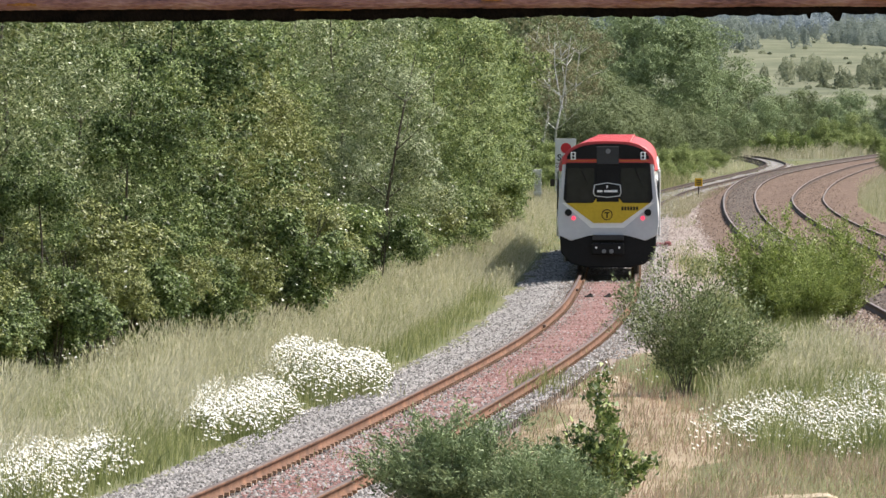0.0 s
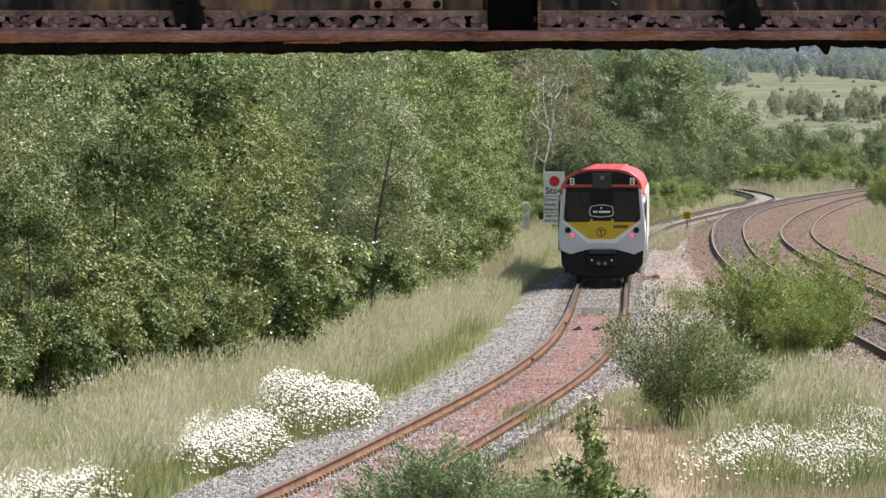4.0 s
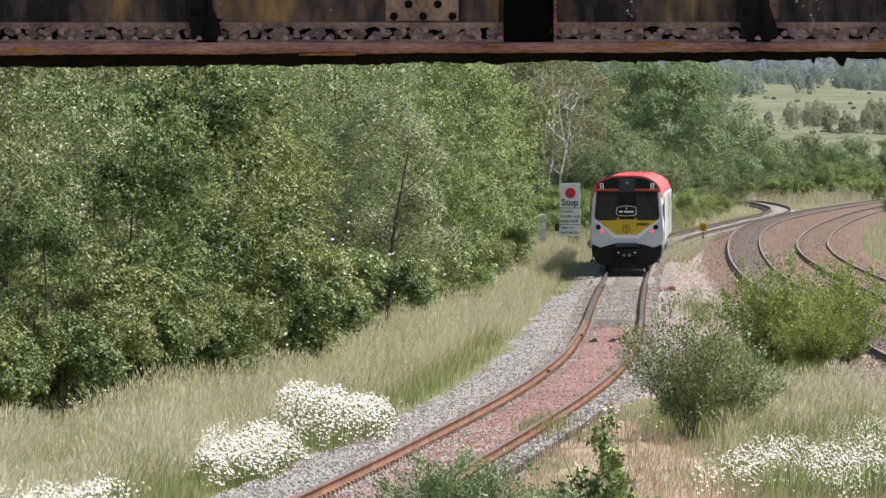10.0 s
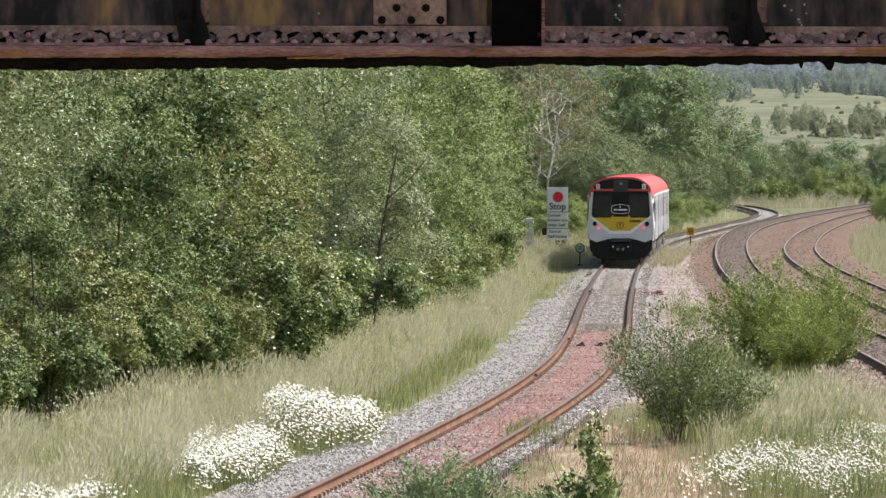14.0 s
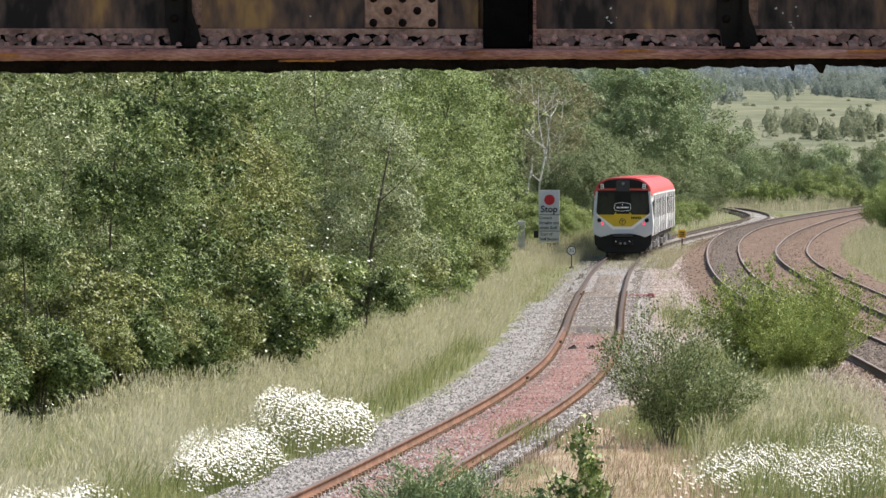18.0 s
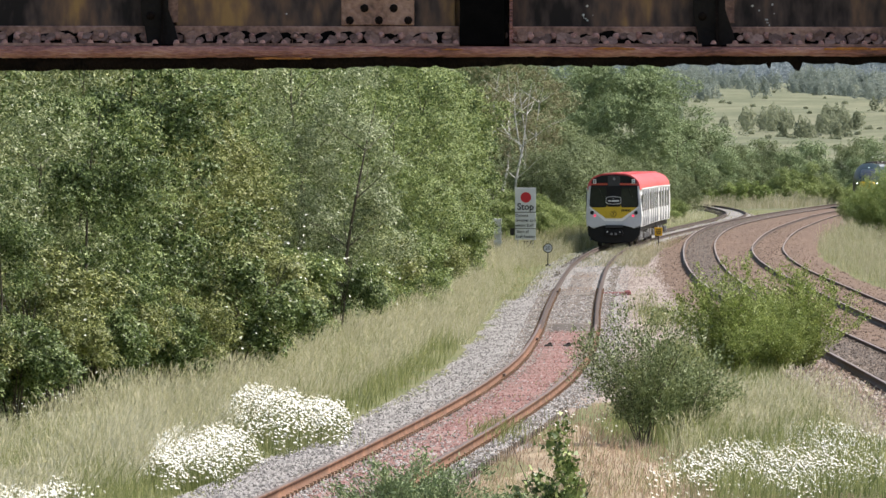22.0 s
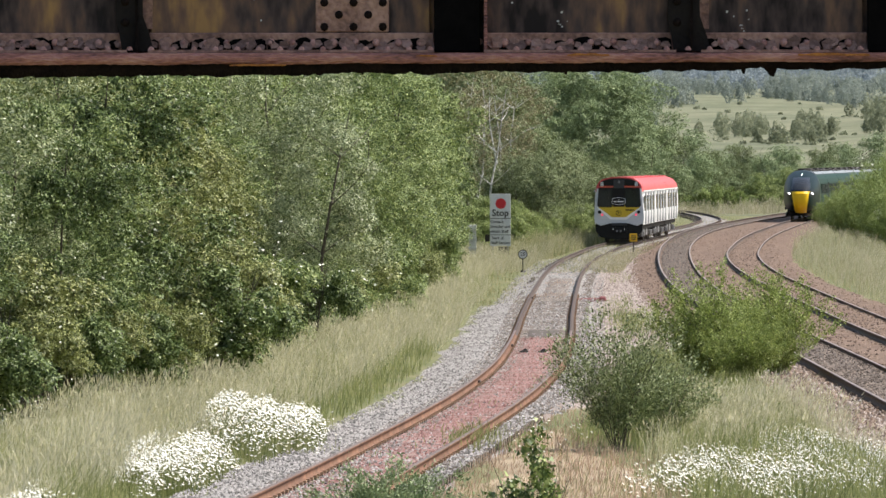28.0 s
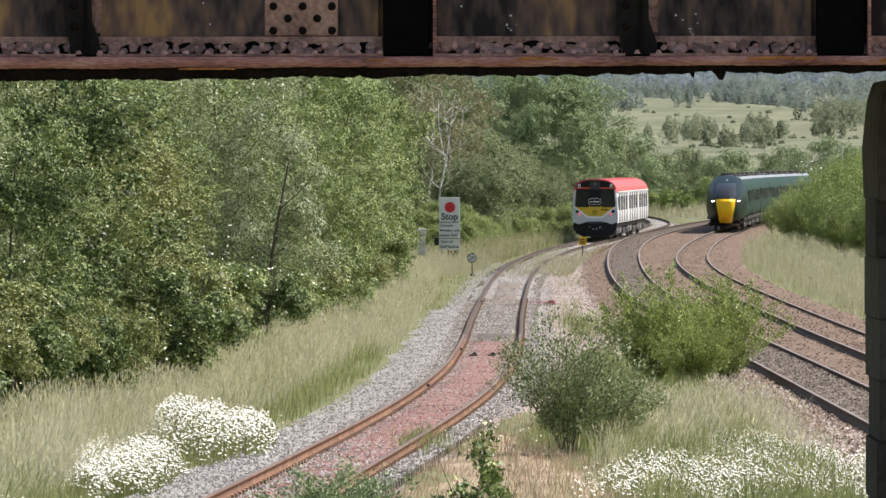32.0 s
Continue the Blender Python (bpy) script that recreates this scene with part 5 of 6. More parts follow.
def wheelset_bogie(parent, y, wheel_me):
    b = part("bogie", box(-0.95, 0.95, y - 1.55, y + 1.55, 0.42, 0.66, 0.04, box(-1.16, -1.0, y - 1.6, y + 1.6, 0.34, 0.62, 0.03, box(1.0, 1.16, y - 1.6, y + 1.6, 0.34, 0.62, 0.03))), T["under"], parent, "grimy black bogie frame")
    for yy_ in (y - 1.1, y + 1.1):
        for side in (-1, 1):
            share("wheel", wheel_me, b, pose(side * 0.76, yy_, 0.42, 0, 90, 0))
            part("axle_box", box(side * 1.17 - 0.06, side * 1.17 + 0.06, yy_ - 0.17, yy_ + 0.17, 0.3, 0.6, 0.03), T["grey"], b)
    return b


def wheel_mesh(r):
    bm = tube((0, 0, -0.065), (0, 0, 0.065), r, r * 0.985, 22)
    tube((0, 0, -0.08), (0, 0, 0.08), r * 0.28, r * 0.28, 12, bm)
    return mesh_of(bm, "wheel", T["wheel"])


WHEEL = wheel_mesh(0.42)
HALF = 9.1


def railcar(cab):
    """One car of the white unit; its cab, if it has one, looks to -y."""
    c = thing("railcar", "white railcar with red roof and yellow cab panel" if cab else "white railcar with red roof coupled behind", "railcar", "three-car train")
    L = HALF
    side = [(-1.33, 0.98), (1.33, 0.98), (1.37, 1.5), (1.37, 2.2), (1.33, 2.84), (-1.33, 2.84), (-1.37, 2.2), (-1.37, 1.5)]
    part("body_shell", loft([[(x * k if z > 2.0 else x, y, z) for x, z in side] for y, k in ((-L + 0.05, 0.93 if cab else 1.0), (-L + 0.9, 1.0), (L - 0.05, 1.0))]), T["white"], c, "glossy white body sides")
    ro = arch(1.35, 2.82, 3.56)
    rings = []
    for y, k in ((-L + 0.02, 0.94 if cab else 0.985), (-L + 0.9, 1.0), (L - 0.3, 1.0), (L - 0.02, 0.985)):
        rings.append([(x * k, y, 2.82 + (z - 2.82) * k) for x, z in ro] + [(-1.30 * k, y, 2.76), (1.30 * k, y, 2.76)])
    part("roof", loft(rings), T["red"], c, "faded red curved roof", smooth=False)
    for k in range(5):
        y = -L + 1.6 + k * 3.7
        part("roof_vent", box(-0.62, 0.62, y, y + 1.5, 3.50, 3.585, 0.03), T["red"], c)
    for sx in (-1, 1):
        part("gutter", box(sx * 1.36 - 0.025, sx * 1.36 + 0.025, -L + 0.1, L - 0.1, 2.80, 2.86, 0.01), T["white"], c)
        for k in range(4):
            y = -L + 2.6 + k * 4.15
            d = part("door", box(sx * 1.372 - 0.02, sx * 1.372 + 0.02, y - 0.5, y + 0.5, 1.02, 2.76, 0.01), T["door"], c, "grey sliding door")
            part("door_window", box(sx * 1.395 - 0.006, sx * 1.395 + 0.006, y - 0.32, y + 0.32, 1.75, 2.6), T["glass"], d)
            part("door_pillar", box(sx * 1.385 - 0.03, sx * 1.385 + 0.03, y + 0.5, y + 0.62, 1.0, 2.8, 0.01), T["white"], c)
        for k in range(5):
            y = -L + 0.95 + k * 4.15 - (0.45 if k == 0 else 0.42)
            if y + 1.4 < L:
                part("window", box(sx * 1.371 - 0.012, sx * 1.371 + 0.012, y, y + 1.15, 1.75, 2.58, 0.01), T["side_glass"], c)
                part("window", box(sx * 1.371 - 0.012, sx * 1.371 + 0.012, y + 1.3, y + 1.75, 1.75, 2.58, 0.01), T["side_glass"], c)
    part("underframe", box(-1.2, 1.2, -L + 0.25, L - 0.25, 0.72, 0.99, 0.03), T["under"], c, "grimy black underframe")
    for k in range(4):
        y = -3.9 + k * 2.0
        for sx in (-1, 1):
            part("equipment_box", box(sx * 0.85 - 0.3, sx * 0.85 + 0.3, y, y + 1.6, 0.32, 0.74, 0.04), T["under" if k % 2 else "grey"], c)
    for y in (-6.1, 6.1):
        wheelset_bogie(c, y, WHEEL)
    for e in ((1,) if cab else (-1, 1)):
        part("gangway", box(-0.45, 0.45, e * L - 0.12, e * L + 0.12, 1.05, 2.95, 0.04), T["black"], c)
    if not cab:
        return c
    f = -L - 0.05
    mask = part("cab_front", prism([(-1.33, 1.07), (-1.0, 0.92), (-0.44, 1.10), (0.42, 1.10), (1.0, 0.92), (1.34, 1.07), (1.355, 1.5), (1.23, 3.0), (-1.23, 3.0), (-1.355, 1.5)], 0.25, "y", f, 0.02), T["silver"], c, "light grey cab front")
    part("roof_lip", prism(arch(1.26, 2.97, 3.60) + [], 0.32, "y", f - 0.01, 0.015), T["red"], c, "red rim of the cab roof")
    part("cab_brow", prism(arch(1.11, 3.12, 3.53, flat=0.75), 0.03, "y", f - 0.035), T["black"], mask, "black panel above the cab windows")
    part("brow_box", box(-0.31, 0.29, f - 0.06, f, 2.98, 3.46, 0.01), T["brow"], mask, "dark lamp panel")
    part("top_lamp", disc(0.0, 3.33, f - 0.085, 0.07, 0.03), T["grey"], mask)
    for s in (-1, 1):
        part("cable_stripe", box(min(s * 0.3, s * 1.08), max(s * 0.3, s * 1.08), f - 0.03, f, 3.062, 3.08), T["orange"], mask)
        part("marker_plate", box(s * 0.94 - 0.07, s * 0.94 + 0.07, f - 0.055, f, 3.10, 3.31, 0.008), T["white"], mask, "small white marker lamp plate")
        part("marker_lens", disc(s * 0.94, 3.25, f - 0.062, 0.035, 0.01), T["black"], mask)
        part("marker_lens", disc(s * 0.94, 3.16, f - 0.062, 0.035, 0.01), T["black"], mask)
    part("window_band", prism([(-1.20, 2.05), (-1.12, 1.93), (1.12, 1.93), (1.20, 2.05), (1.13, 3.02), (-1.13, 3.02)], 0.03, "y", f - 0.02), T["black"], mask, "black band around the cab windows")
    for a, b in ((-1.11, -0.37), (0.35, 1.10)):
        w = part("cab_window", prism([(a + 0.05, 1.98), (b - 0.05, 1.98), (b, 2.03), (b, 2.82), (b - 0.06, 2.88), (a + 0.06, 2.88), (a, 2.82), (a, 2.03)], 0.015, "y", f - 0.034), T["glass"], mask, "dark tinted cab window")
        part("wiper", tube(((a + b) / 2, f - 0.05, 2.86), ((a + b) / 2 + 0.18, f - 0.05, 2.45), 0.012, 0.008, 5), T["black"], w)
    part("cab_door", box(-0.32, 0.30, f - 0.028, f, 1.96, 2.98, 0.01), T["black"], mask, "black end door")
    part("v_stripe", prism([(-1.24, 1.945), (-0.47, 1.27), (0.43, 1.27), (1.24, 1.945)], 0.02, "y", f - 0.006), T["white"], mask, "white chevron stripe")
    part("yellow_panel", prism([(-1.12, 1.935), (-0.40, 1.40), (0.37, 1.40), (1.12, 1.935), (0.40, 1.935), (0.28, 2.08), (-0.30, 2.08), (-0.42, 1.935)], 0.03, "y", f - 0.026), T["yellow"], mask, "mustard yellow warning panel")
    ring = bmesh.new()
    for i in range(20):
        a, b = 2 * math.pi * i / 20, 2 * math.pi * (i + 1) / 20
        own = bmesh.new()
        vs = [own.verts.new((-0.03 + q * math.cos(t), f - 0.03, 1.62 + q * math.sin(t))) for q, t in ((0.15, a), (0.15, b), (0.125, b), (0.125, a))]
        own.faces.new(vs)
        merge(own, ring)
    box(-0.10, 0.04, f - 0.032, f - 0.029, 1.66, 1.69, 0, ring)
    box(-0.045, -0.015, f - 0.032, f - 0.029, 1.53, 1.69, 0, ring)
    part("round_emblem", ring, T["black"], mask, "round dark outline emblem", recalc=False)
    for k in range(6):
        part("number_bar", box(0.36 + k * 0.078, 0.36 + k * 0.078 + 0.055, f - 0.032, f - 0.024, 1.74, 1.84), T["black"], mask)
    badge = part("headboard", prism([(-0.36, 2.12), (-0.02, 2.08), (0.32, 2.12), (0.36, 2.22), (0.33, 2.43), (-0.02, 2.49), (-0.37, 2.43), (-0.41, 2.22)], 0.03, "y", f - 0.09), T["white"], mask, "white-edged black headboard")
    part("headboard_face", prism([(-0.345, 2.14), (-0.02, 2.10), (0.305, 2.14), (0.34, 2.22), (0.31, 2.415), (-0.02, 2.47), (-0.35, 2.415), (-0.385, 2.22)], 0.01, "y", f - 0.097), T["black"], badge)
    for k, (a, b) in enumerate(((-0.29, -0.15), (-0.11, 0.25))):
        part("lettering_bar", box(a, b, f - 0.103, f - 0.095, 2.225, 2.285), T["white"], badge)
    part("lettering_bar", prism([(-0.05, 2.34), (-0.01, 2.34), (0.0, 2.40), (-0.04, 2.42)], 0.008, "y", f - 0.103), T["white"], badge)
    for s in (-1, 1):
        part("dark_lamp", disc(s * 1.07, 1.68, f - 0.03, 0.095, 0.04), T["black"], mask, "round dark lamp")
        part("tail_lamp", disc(s * 0.93, 1.53, f - 0.03, 0.058, 0.04), T["tail"], mask, "glowing red tail lamp")
    part("skirt", prism([(-1.30, 1.06), (-1.27, 0.60), (-1.0, 0.30), (-0.6, 0.20), (0.6, 0.20), (1.0, 0.30), (1.27, 0.60), (1.30, 1.06)], 0.4, "y", f + 0.05, 0.03), T["black"], c, "black front skirt")
    cp = part("coupler_box", box(-0.44, 0.44, f - 0.22, f + 0.1, 0.55, 0.86, 0.03), T["black"], c, "black coupler box")
    for x in (-0.32, 0.30):
        part("coupler_eye", disc(x, 0.74, f - 0.235, 0.03, 0.03), T["white"], cp)
    for x in (-0.11, 0.09):
        part("coupler_ring", disc(x, 0.64, f - 0.24, 0.06, 0.04), T["grey"], cp)
    part("step_plate", box(-0.43, 0.43, f - 0.12, f + 0.1, 0.93, 1.08, 0.02), T["brow"], c, "charcoal step plate")
    for s in (-1, 1):
        part("lifeguard", box(s * 0.75 - 0.04, s * 0.75 + 0.04, f + 0.35, f + 0.4, 0.10, 0.5, 0.01), T["under"], c)
        part("grab_rail", tube((s * 1.355, f + 0.05, 1.3), (s * 1.29, f + 0.05, 2.6), 0.018, None, 6), T["white"], c)
    return c


def nose_depth(x, z):
    """How far behind the tip the express's nose lies at a place in its front view."""
    x, z = np.asarray(x, float), np.asarray(z, float)
    rho = (np.abs(x / 1.36) ** 2.6 + np.abs((z - 1.85) / 1.92) ** 2.6) ** (1 / 2.6)
    return 3.6 * rho ** 3 + np.clip(z - 2.05, 0, 2) * 1.05 + np.clip(1.0 - z, 0, 1) * 0.25


def nose_patch(outline, grow_, y0, n=10):
    """A panel lying on the nose inside a four-sided outline (x, z)."""
    (ax, az), (bx, bz), (cx, cz), (dx_, dz) = outline
    bm = bmesh.new()
    g = []
    for i in range(n + 1):
        u = i / n
        row = []
        for j in range(n + 1):
            v = j / n
            x = (ax * (1 - v) + bx * v) * (1 - u) + (dx_ * (1 - v) + cx * v) * u
            z = (az * (1 - v) + bz * v) * (1 - u) + (dz * (1 - v) + cz * v) * u
            row.append(bm.verts.new((x, y0 + float(nose_depth(x, z)) - grow_, z)))
        g.append(row)
    for i in range(n):
        for j in range(n):
            bm.faces.new((g[i][j], g[i][j + 1], g[i + 1][j + 1], g[i + 1][j]))
    return bm


def coach_ring(y, k=1.0, n=32):
    out = []
    for i in range(n):
        a = 2 * math.pi * i / n
        e = 2 / 2.6 if math.sin(a) > 0 else 2 / 3.6
        x = 1.36 * k * math.copysign(abs(math.cos(a)) ** e, math.cos(a))
        z = 1.95 + (1.77 if math.sin(a) > 0 else 1.25) * k * math.copysign(abs(math.sin(a)) ** e, math.sin(a))
        out.append((x, y, z))
    return out


def carriage(cab):
    c = thing("express_carriage", "dark green express driving carriage with yellow nose" if cab else "dark green express carriage with grey roof", "carriage", "express train")
    h = 13.0
    y0 = -h + (5.6 if cab else 0.15)
    part("body_shell", loft([coach_ring(y0, 0.985), coach_ring(y0 + 0.2), coach_ring(h - 0.35), coach_ring(h - 0.15, 0.985)]), T["green"], c, "glossy dark green body", smooth=False)
    part("roof", prism([(0.95, 3.44), (0.83, 3.55), (0.56, 3.67), (0.0, 3.745), (-0.56, 3.67), (-0.83, 3.55), (-0.95, 3.44)], h - 0.2 - y0, "y", y0 + 0.05), T["coach_roof"], c, "silver-grey curved roof")
    for k in range(2):
        y = y0 + (8.0 if cab else 2.5) + k * (8.0 if cab else 12.5)
        if y + 5.0 < h - 0.2:
            part("roof_unit", box(-0.62, 0.35, y, y + 4.6, 3.60, 3.86, 0.03), T["under"], c, "dark roof equipment box")
    for k in range(12):
        y = y0 + 2.6 + k * 1.75
        if y + 1.0 < h:
            part("roof_rib", prism([(0.70, 3.58), (0.66, 3.72), (0.0, 3.80), (-0.66, 3.72), (-0.70, 3.58)], 0.85, "y", y, 0.01), T["under"], c)
    for sx in (-1, 1):
        for k in range(11):
            y = y0 + 1.6 + k * 1.95
            if y + 1.3 < h - 1.3:
                part("window", box(sx * 1.352 - 0.02, sx * 1.352 + 0.02, y, y + 1.3, 1.95, 2.68), T["coach_glass"], c)
        part("door", box(sx * 1.352 - 0.022, sx * 1.352 + 0.022, h - 1.15, h - 0.3, 1.0, 2.8, 0.02), T["under"], c, "dark sliding door")
        part("sill_band", box(sx * 1.33 - 0.03, sx * 1.33 + 0.03, y0 + 0.3, h - 0.3, 0.78, 0.98, 0.01), T["under"], c)
    part("underframe", box(-1.15, 1.15, y0, h - 0.4, 0.35, 0.85, 0.05), T["under"], c, "grimy black underframe boxes")
    for y in (-8.0, 8.4):
        wheelset_bogie(c, y, WHEEL)
    if not cab:
        part("gangway", box(-0.5, 0.5, -h - 0.15, -h + 0.3, 1.05, 3.1, 0.05), T["black"], c)
        return c
    rings, n = [], 32
    for q in (0.02, 0.12, 0.2, 0.3, 0.4, 0.48, 0.55, 0.62, 0.68, 0.74, 0.8, 0.85, 0.9, 0.93, 0.96, 0.98, 1.0):
        ring = []
        for x, y, z in coach_ring(0, 1.0, n):
            xx_, zz_ = x * q, 1.85 + (z - 1.85) * q
            ring.append((xx_, -h + min(5.4, float(nose_depth(xx_, zz_))), zz_))
        rings.append(ring)
    rings.append(coach_ring(y0 + 0.05, 0.995))
    nose = part("nose", loft(rings), T["nose"], c, "rounded dark green nose", smooth=True)
    part("yellow_panel", nose_patch(((-0.42, 0.56), (0.42, 0.56), (0.67, 2.16), (-0.67, 2.16)), 0.05, -h), T["express_yellow"], nose, "bright yellow nose panel", recalc=False)
    part("windscreen", nose_patch(((-0.74, 2.24), (0.74, 2.24), (0.62, 3.20), (-0.62, 3.20)), 0.05, -h), T["screen"], nose, "raked dark windscreen", recalc=False)
    part("nose_skirt", nose_patch(((-0.85, 0.36), (0.85, 0.36), (0.9, 0.52), (-0.9, 0.52)), 0.05, -h), T["black"], nose, recalc=False)
    for s in (-1, 1):
        part("headlamp", nose_patch(((s * 0.86 - 0.08, 1.98), (s * 0.86 + 0.08, 1.99), (s * 0.86 + 0.06, 2.06), (s * 0.86 - 0.06, 2.05)), 0.08, -h, 3), T["head"], nose, "lit white headlamp", recalc=False)
        part("lamp_surround", nose_patch(((s * 0.88 - 0.17, 1.75), (s * 0.88 + 0.17, 1.85), (s * 0.88 + 0.17, 2.3), (s * 0.88 - 0.17, 2.25)), 0.04, -h, 3), T["black"], nose, recalc=False)
    part("top_lamp", nose_patch(((-0.022, 3.38), (0.022, 3.38), (0.022, 3.42), (-0.022, 3.42)), 0.07, -h, 2), T["head"], nose, "small white top lamp", recalc=False)
    return c


SIDING_CARS = [railcar(True), railcar(False), railcar(False)]
EXPRESS_CARS = [carriage(True)] + [carriage(False) for _ in range(6)]
# seconds and the way down the line of each train's near end
SIDING_RUN = [(t, d * 3.25) for t, d in ((0, 73.0), (2, 79.5), (4, 85.0), (6, 90.0), (8, 95.5), (10, 100.9), (12, 106.0), (14, 111.3), (16, 116.7), (18, 122.0), (20, 127.2), (22, 132.5), (24, 137.7), (26, 143.1), (28, 148.9), (30, 155.0), (32, 161.1))]
EXPRESS_RUN = [(0, 1110.0), (4, 1045), (8, 980.0), (12, 914), (16, 848.0), (20, 782), (22, 748), (24, 715.0), (26, 684), (28, 654.5), (29, 639), (30, 622.0), (31, 603), (32, 583.0)]


def on_line(line, y, length, bogie):
    """The pose of a car that stands with its two bogies on the line."""
    a, b = y + length / 2 - bogie, y + length / 2 + bogie
    xa, xb = float(line.at(a)), float(line.at(b))
    return pose((xa + xb) / 2, (a + b) / 2, 0, 0, 0, -math.degrees(math.atan2(xb - xa, b - a)))


def move_trains():
    for k, car in enumerate(SIDING_CARS):
        walk(car, [(t, on_line(SIDING, d + 18.45 * k, 18.2, 6.1)) for t, d in SIDING_RUN])
    for k, car in enumerate(EXPRESS_CARS):
        walk(car, [(t, on_line(MAIN_B, d + 26.1 * k, 26.0, 8.2)) for t, d in EXPRESS_RUN])


# ---- the girder bridge overhead ----
M["girder_web"] = material("streaked dark brown girder paint", ((0.023, 0.018, 0.018), (0.086, 0.060, 0.055), (0.195, 0.114, 0.078), (0.377, 0.215, 0.091)), 0.6, 2.2, 14.0, 0.2, spec=0.12, streak=(1.2, 1.2, 0.42), contrast=(0.40, 0.66))
# rust, rivet and flake colours are warmed and lightened in place of bounced light
M["girder_rust"] = material("flaking rust", ((0.115, 0.046, 0.043), (0.425, 0.178, 0.149), (0.644, 0.345, 0.270)), 0.45, 4.0, 38.0, 0.9, streak=(0.6, 1.0, 2.5), contrast=(0.34, 0.66))
M["girder_plate"] = material("brown riveted plate", ((0.159, 0.085, 0.067), (0.354, 0.195, 0.146), (0.512, 0.305, 0.232)), 0.7, 5.0, 40.0, 0.5)
M["rivet"] = material("rust-brown rivet heads", ((0.276, 0.127, 0.106), (0.552, 0.305, 0.253)), 0.65, 12.0, 60.0, 0.3, rand=0.3)
M["flake"] = material("grey scale flakes", ((0.176, 0.101, 0.084), (0.432, 0.263, 0.216)), 0.7, 12.0, 60.0, 0.5, rand=0.3)
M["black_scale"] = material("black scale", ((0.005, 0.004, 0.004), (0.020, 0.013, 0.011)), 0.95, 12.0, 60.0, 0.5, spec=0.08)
M["wet_black"] = material("glossy black bitumen paint", ((0.010, 0.008, 0.008), (0.021, 0.016, 0.014)), 0.75, 9.0, 50.0, 0.3, spec=0.15)
# near-black that stands for shade in gaps and pockets
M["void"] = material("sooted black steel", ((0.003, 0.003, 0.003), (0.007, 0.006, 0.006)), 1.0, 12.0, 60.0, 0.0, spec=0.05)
# stone toned dark to hold the shade on the pier's near face
M["pier_stone"] = material("soot-dark pier stone", ((0.022, 0.019, 0.018), (0.05, 0.043, 0.04), (0.075, 0.065, 0.058)), 0.95, 3.0, 25.0, 0.9, rand=0.2)

GY = 42.0                      # front edge of the bottom flange
bridge = thing("girder_bridge", "rusty riveted plate girder bridge with flaking flange", "bridge")


def ragged_flange(x0, x1, ztop, y0, y1, thick, slope, amp, seed, mat, name, label):
    """A rusted plate with a torn lower edge."""
    xs = np.arange(x0, x1 + 0.001, 0.012)
    rnd = np.random.RandomState(seed)
    low = ztop - thick + slope * xs + np.array([amp * noise.noise((v * 3.1, seed, 0)) + amp * 0.7 * noise.noise((v * 11.0, seed, 2)) + amp * 0.5 * noise.noise((v * 37.0, seed, 4)) for v in xs])
    front = np.array([0.006 * noise.noise((v * 7.0, seed, 9)) for v in xs])
    V = []
    for x, l, f_ in zip(xs, low, front):
        l = min(l, ztop - 0.01)
        V += [(x, y0 + f_, ztop), (x, y0 + f_ * 0.5, (ztop + l) / 2), (x, y0 + 0.004, l), (x, y1, l + 0.004), (x, y1, ztop)]
    n = len(xs)
    i = np.arange(n - 1)[:, None] * 5 + np.arange(5)[None, :]
    j = np.arange(n - 1)[:, None] * 5 + (np.arange(5)[None, :] + 1) % 5
    F = np.stack([i, j, j + 5, i + 5], -1).reshape(-1, 4)
    return share(name, raw(name, np.array(V), F, [mat]), bridge, None, label)


ragged_flange(-9, 12, 5.124, GY, GY + 0.40, 0.050, 0.0035, 0.005, 3, M["girder_rust"], "flange_plate", "rust-red bottom flange edge")
# the scale's black also paints in the shade of the underside
ragged_flange(-9, 12, 5.100, GY + 0.03, GY + 0.38, 0.0715, 0.0097, 0.014, 5, M["black_scale"], "scaling_layer", "scale under the flange, blackened for the shaded underside")
part("web", box(-9, 12, GY + 0.195, GY + 0.21, 5.10, 6.5), M["girder_web"], bridge, "dark brown streaked web plate")
# web faces between the gaps
for a, b in ((-3.6, -1.60), (-1.47, -0.135), (0.135, 1.02), (1.17, 1.935), (2.21, 3.8)):
    part("web_panel", box(a, b, GY + 0.165, GY + 0.185, 5.2, 6.45, 0.004), M["girder_web"], bridge)
    part("flange_angle", box(a - 0.01, b + 0.02, GY + 0.145, GY + 0.165, 5.126, 5.222, 0.006, box(a - 0.01, b + 0.02, GY + 0.03, GY + 0.165, 5.126, 5.138)), M["girder_plate"], bridge, "rusted angle iron along the flange")


def dome(r, h, seg=8):
    bm = bmesh.new()
    top = bm.verts.new((0, -h, 0))
    rings = [[bm.verts.new((r * q * math.cos(2 * math.pi * i / seg), -h * w, r * q * math.sin(2 * math.pi * i / seg))) for i in range(seg)] for q, w in ((0.6, 0.8), (1.0, 0.0))]
    for i in range(seg):
        j = (i + 1) % seg
        bm.faces.new((top, rings[0][i], rings[0][j]))
        bm.faces.new((rings[0][i], rings[1][i], rings[1][j], rings[0][j]))
    return bm


